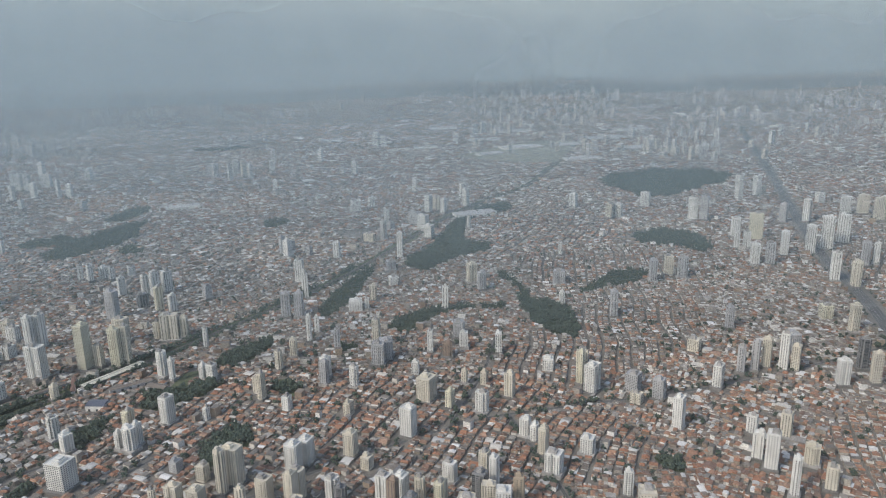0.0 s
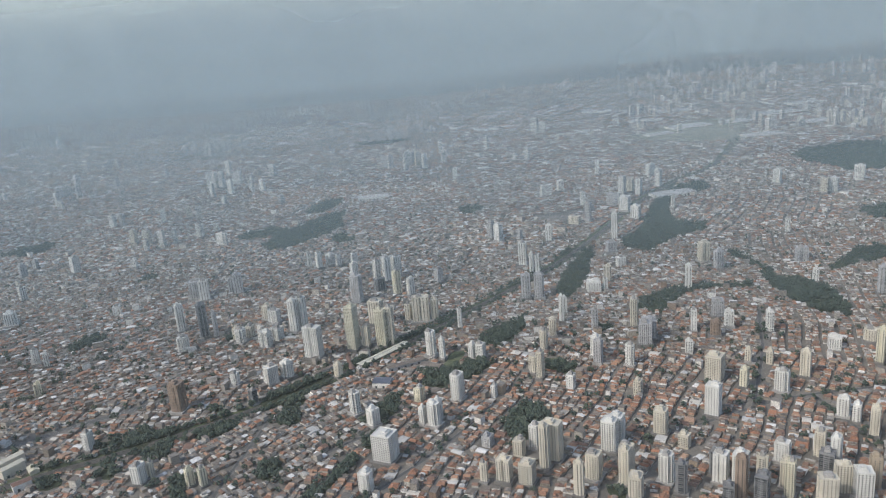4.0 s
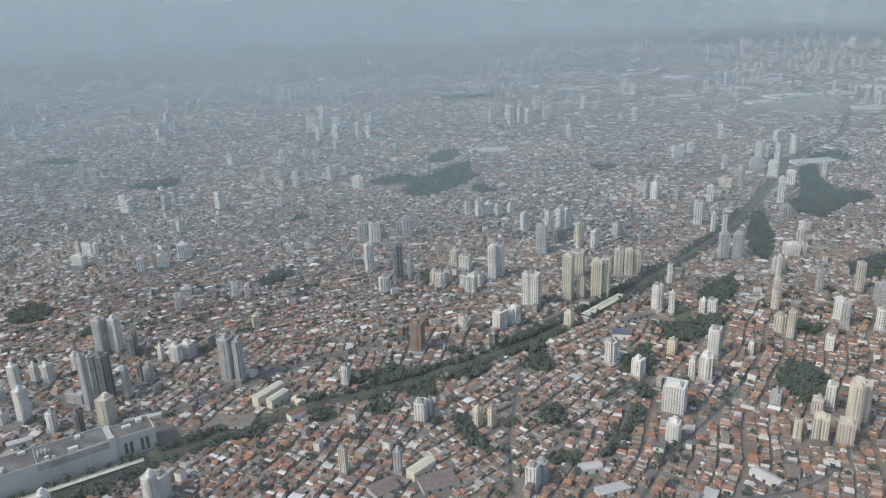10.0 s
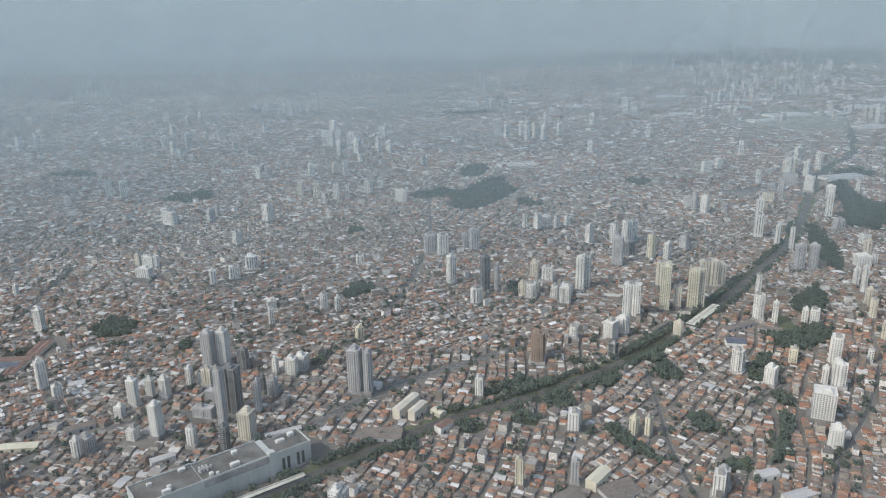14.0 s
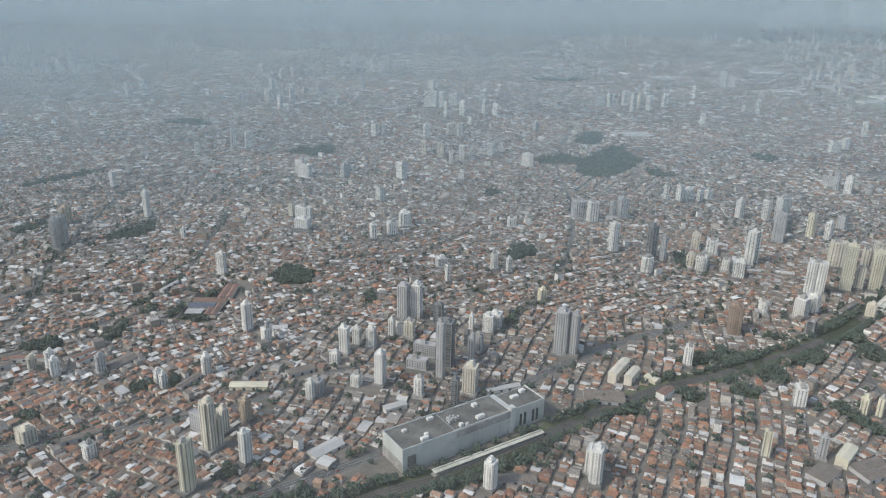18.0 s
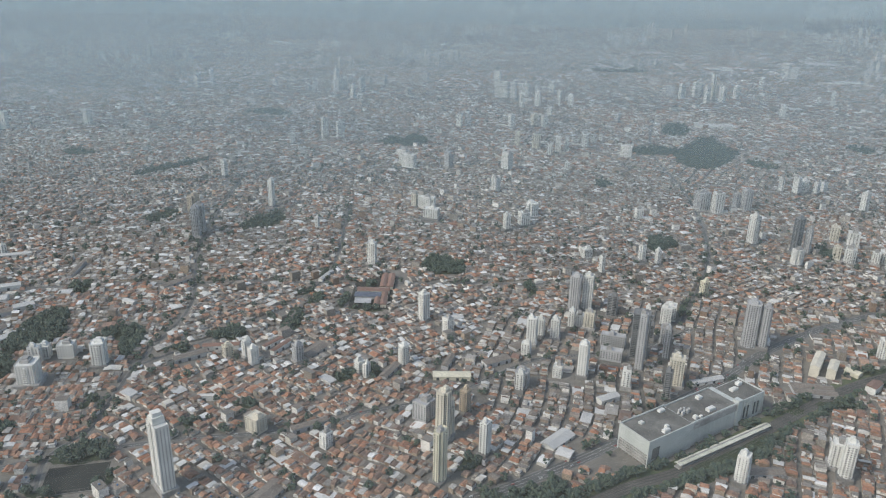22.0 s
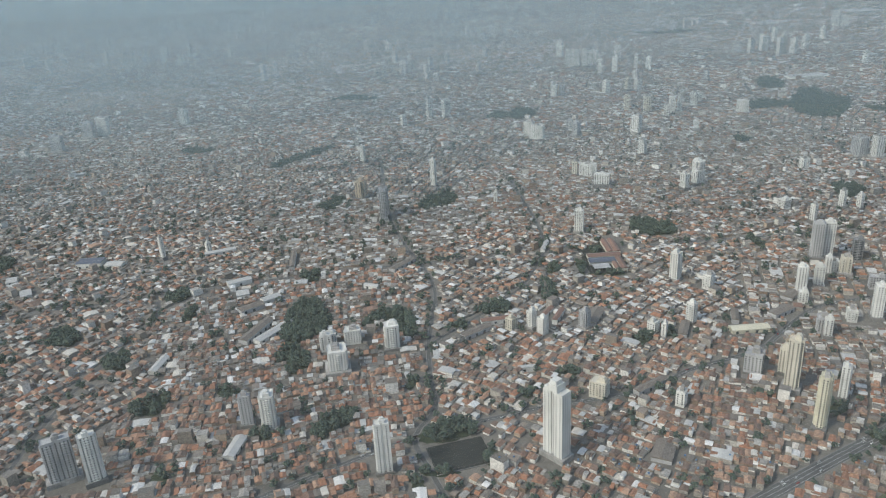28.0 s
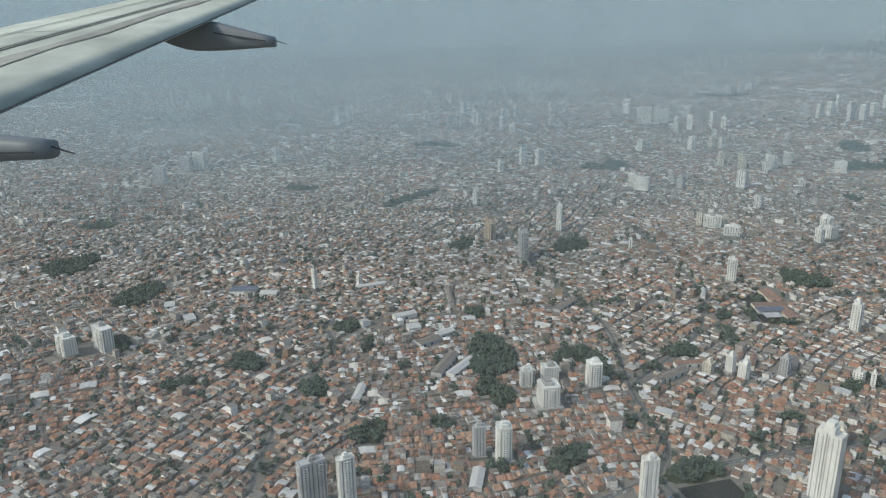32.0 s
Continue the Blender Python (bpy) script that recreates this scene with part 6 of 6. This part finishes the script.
grove("distant_trees", far_t, 4, 1.25, "distant dark green groves and garden trees")



# ---------------------------------------------------------------- the aircraft's own wing, at the end of the approach
WX, WY, WZ = -2240.0, -90.9, 504.8
M_WING = material("light_grey_aircraft_paint", [(0.42, 0.445, 0.385), (0.50, 0.525, 0.455)], 0.7, grain=0.25, blotch=0.9, spread=0.22, source="place", bump=0.02, gloss=0.5, haze_sheen=0.0)
# Fairing grey set darker: the shade on its near side goes into the colour.
M_FAIRING = material("shaded_grey_aircraft_paint", [(0.15, 0.165, 0.175), (0.20, 0.215, 0.22)], 0.5, grain=0.4, blotch=1.0, spread=0.1, source="place", bump=0.02, gloss=0.5, haze_sheen=0.0)
M_SOOT = material("scuffed_aircraft_paint", [(0.26, 0.26, 0.235), (0.36, 0.36, 0.32)], 0.8, grain=0.12, blotch=0.7, spread=0.3, source="place", bump=0, haze_sheen=0.0)
M_SEAM = material("dark_rubber_seal", [(0.05, 0.05, 0.055), (0.07, 0.07, 0.075)], 0.7, source="place", bump=0, haze_sheen=0.0)
wing = tagged(new("aircraft_wing", None), "light grey swept airliner wing with flap fairings in flight", "aircraft wing")
wing.matrix_world = pose(WX, WY, WZ)


def wing_at(out, chord_share, lift=0.0):
    """A place on the wing's upper side: metres outboard, share of the chord ahead of the trailing edge."""
    chord = 5.6 - (out - 3) * 0.24
    z = -0.88 + (out - 7) * 0.162
    return (-5.18 + 0.03 * (out - 7) - chord * chord_share, out, z + 0.046 * chord * math.sin(math.pi * min(1, chord_share) ** 0.75) + lift)


bm = bmesh.new()
rings = []
for out in np.linspace(2.4, 16.5, 12):
    chord = 5.6 - (out - 3) * 0.24
    up = [bm.verts.new(wing_at(out, s)) for s in (0, 0.1, 0.25, 0.45, 0.65, 0.82, 0.94, 1.0)]
    down = [bm.verts.new((wing_at(out, s)[0], out, -0.88 + (out - 7) * 0.162 - 0.05 * chord * math.sin(math.pi * s))) for s in (0.94, 0.8, 0.6, 0.4, 0.2, 0.05)]
    rings.append(up + down)
for r0, r1 in zip(rings, rings[1:]):
    for i in range(len(r0)):
        j = (i + 1) % len(r0)
        bm.faces.new((r0[i], r0[j], r1[j], r1[i]))
bm.faces.new(rings[0][::-1])
bm.faces.new(rings[-1])
bmesh.ops.recalc_face_normals(bm, faces=bm.faces)
for face in bm.faces:
    face.smooth = True
part("skin", bm, M_WING, wing)
for s0, s1, o0, o1 in ((0.0, 0.004, 2.6, 16.4), (0.36, 0.378, 3, 16), (0.385, 0.392, 3, 16), (0.60, 0.612, 3.2, 15), (0.36, 0.60, 7.0, 7.03), (0.36, 0.60, 10.5, 10.53), (0.36, 0.60, 13.6, 13.63)):
    v, f = [], []
    for k in range(9):
        if o1 - o0 > 1:
            o = o0 + (o1 - o0) * k / 8
            v += [wing_at(o, s0, 0.012), wing_at(o, s1, 0.012)]
        else:
            s = s0 + (s1 - s0) * k / 8
            v += [wing_at(o0, s, 0.012), wing_at(o1, s, 0.012)]
    f = [(2 * k, 2 * k + 1, 2 * k + 3, 2 * k + 2) for k in range(8)]
    part("panel_seam", mesh_of("panel_seam", v, f, [M_SEAM]), None, wing)
v = []
for k in range(15):
    o = 3 + k * 0.93
    v += [wing_at(o, 0.215 + 0.012 * math.sin(k * 2.1), 0.008), wing_at(o, 0.275 + 0.014 * math.sin(k * 1.3 + 1), 0.008)]
part("scuffed_strip", mesh_of("scuffed_strip", v, [(2 * k, 2 * k + 1, 2 * k + 3, 2 * k + 2) for k in range(14)], [M_SOOT]), None, wing, "brown-grey scuffed strip")
for out, tip_x, tip_z in ((12.5, -4.05, -0.36), (6.6, -4.4, -1.14)):
    bm = bmesh.new()
    rings = []
    nose, edge = wing_at(out, 0.40), wing_at(out, 0.0)
    for k in range(13):
        s = k / 12
        cx = nose[0] + (tip_x - nose[0]) * s
        on_wing = min(1, (nose[0] - cx) / (nose[0] - edge[0]))
        under = nose[2] + (edge[2] - nose[2]) * on_wing - 0.05
        past = max(0.0, (cx - edge[0]) / (tip_x - edge[0]))
        top_z = under + (tip_z + 0.07 - under) * past
        low_z = tip_z - 0.10 + (under - 0.1 - tip_z) * max(0.0, 1 - s * 2.4) ** 1.6 - 0.05 * math.sin(math.pi * min(1, s * 1.05))
        half_w = 0.05 + 0.13 * math.sin(math.pi * min(1, 0.12 + s * 0.74)) ** 0.7
        ring = []
        for a in np.linspace(0, 2 * math.pi, 12, endpoint=False):
            ca, sa = math.cos(a), math.sin(a)
            ring.append(bm.verts.new((cx, out + half_w * math.copysign(abs(ca) ** 0.5, ca), (top_z + low_z) / 2 + (top_z - low_z) / 2 * math.copysign(abs(sa) ** 0.6, sa))))
        rings.append(ring)
    for r0, r1 in zip(rings, rings[1:]):
        for i in range(12):
            bm.faces.new((r0[i], r0[(i + 1) % 12], r1[(i + 1) % 12], r1[i]))
    bm.faces.new(rings[0][::-1])
    bm.faces.new(rings[-1])
    bmesh.ops.recalc_face_normals(bm, faces=bm.faces)
    for face in bm.faces:
        face.smooth = True
    fairing = part("flap_fairing", bm, M_FAIRING, wing, "canoe-shaped flap fairing with shade put into its grey")
    wick = solid((0, 0.25, -0.007, 0.007, -0.007, 0.007))
    bmesh.ops.transform(wick, matrix=Matrix.Translation((tip_x - 0.02, out, tip_z + 0.02)) @ Matrix.Rotation(radians(17), 4, "Y"), verts=wick.verts)
    part("static_wick", wick, M_SEAM, fairing)
    seam = solid((0, tip_x - edge[0] - 0.08, -0.02, 0, -0.008, 0.008))
    bmesh.ops.transform(seam, matrix=Matrix.Translation((edge[0], out - 0.165, edge[2] - 0.22)) @ Matrix.Rotation(math.atan2(edge[2] - 0.22 - tip_z + 0.01, tip_x - edge[0]), 4, "Y"), verts=seam.verts)
    part("fairing_seam", seam, M_SEAM, fairing)

# ---------------------------------------------------------------- haze painted on upright see-through sheets
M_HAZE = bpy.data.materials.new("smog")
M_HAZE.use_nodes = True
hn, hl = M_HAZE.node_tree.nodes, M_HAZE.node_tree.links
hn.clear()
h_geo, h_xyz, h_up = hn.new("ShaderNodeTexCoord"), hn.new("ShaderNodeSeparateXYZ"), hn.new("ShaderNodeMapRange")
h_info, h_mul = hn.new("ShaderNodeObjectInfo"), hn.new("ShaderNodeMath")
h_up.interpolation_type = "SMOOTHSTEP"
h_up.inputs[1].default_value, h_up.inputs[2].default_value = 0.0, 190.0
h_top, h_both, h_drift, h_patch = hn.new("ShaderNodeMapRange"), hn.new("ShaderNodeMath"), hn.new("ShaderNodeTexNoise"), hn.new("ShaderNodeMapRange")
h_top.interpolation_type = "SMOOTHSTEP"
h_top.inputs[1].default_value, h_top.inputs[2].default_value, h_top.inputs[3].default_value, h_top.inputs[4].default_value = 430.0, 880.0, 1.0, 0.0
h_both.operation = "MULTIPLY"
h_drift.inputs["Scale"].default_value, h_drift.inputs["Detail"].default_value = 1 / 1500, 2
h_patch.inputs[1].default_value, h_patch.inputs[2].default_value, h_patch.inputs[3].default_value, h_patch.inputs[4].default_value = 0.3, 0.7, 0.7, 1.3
# The painted haze is set by hand to thin out towards plus x.
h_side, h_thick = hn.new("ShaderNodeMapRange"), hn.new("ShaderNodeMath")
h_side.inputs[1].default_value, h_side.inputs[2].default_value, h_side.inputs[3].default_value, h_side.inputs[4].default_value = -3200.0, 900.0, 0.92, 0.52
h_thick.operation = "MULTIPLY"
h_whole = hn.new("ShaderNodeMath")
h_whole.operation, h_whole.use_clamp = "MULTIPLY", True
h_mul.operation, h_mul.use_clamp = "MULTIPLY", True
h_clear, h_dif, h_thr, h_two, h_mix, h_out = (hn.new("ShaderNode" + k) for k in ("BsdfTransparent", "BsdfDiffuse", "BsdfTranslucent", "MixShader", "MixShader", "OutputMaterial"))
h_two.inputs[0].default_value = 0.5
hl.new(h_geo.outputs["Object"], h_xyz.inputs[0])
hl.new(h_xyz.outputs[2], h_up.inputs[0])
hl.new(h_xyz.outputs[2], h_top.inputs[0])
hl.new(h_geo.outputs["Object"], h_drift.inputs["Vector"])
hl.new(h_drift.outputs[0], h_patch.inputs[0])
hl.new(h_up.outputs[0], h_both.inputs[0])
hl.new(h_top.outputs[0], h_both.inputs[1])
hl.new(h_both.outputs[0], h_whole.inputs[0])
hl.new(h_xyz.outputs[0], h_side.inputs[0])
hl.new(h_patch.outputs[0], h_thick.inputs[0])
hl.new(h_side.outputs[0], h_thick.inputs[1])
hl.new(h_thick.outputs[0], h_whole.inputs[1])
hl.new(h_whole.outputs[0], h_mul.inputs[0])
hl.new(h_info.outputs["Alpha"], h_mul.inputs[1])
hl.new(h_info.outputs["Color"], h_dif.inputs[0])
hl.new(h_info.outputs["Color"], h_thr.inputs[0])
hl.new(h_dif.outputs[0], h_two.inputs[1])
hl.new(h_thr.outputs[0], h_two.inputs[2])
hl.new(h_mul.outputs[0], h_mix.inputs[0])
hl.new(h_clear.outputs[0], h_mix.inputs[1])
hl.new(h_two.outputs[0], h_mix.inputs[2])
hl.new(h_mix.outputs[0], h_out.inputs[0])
# Tinted sheets paint aerial haze: a warm near veil, bluer then brighter beyond.
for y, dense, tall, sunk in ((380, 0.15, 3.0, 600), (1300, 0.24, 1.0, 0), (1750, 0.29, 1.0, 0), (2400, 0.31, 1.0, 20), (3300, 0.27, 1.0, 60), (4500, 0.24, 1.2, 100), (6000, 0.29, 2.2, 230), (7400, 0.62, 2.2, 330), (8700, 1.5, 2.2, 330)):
    bank = sheet("smog_bank", [(-12000, y, 0), (12000, y, 0), (12000, y, 900), (-12000, y, 900)], [(0, 1, 2, 3)], M_HAZE, "see-through tinted sheet that paints haze over the city", "smog")
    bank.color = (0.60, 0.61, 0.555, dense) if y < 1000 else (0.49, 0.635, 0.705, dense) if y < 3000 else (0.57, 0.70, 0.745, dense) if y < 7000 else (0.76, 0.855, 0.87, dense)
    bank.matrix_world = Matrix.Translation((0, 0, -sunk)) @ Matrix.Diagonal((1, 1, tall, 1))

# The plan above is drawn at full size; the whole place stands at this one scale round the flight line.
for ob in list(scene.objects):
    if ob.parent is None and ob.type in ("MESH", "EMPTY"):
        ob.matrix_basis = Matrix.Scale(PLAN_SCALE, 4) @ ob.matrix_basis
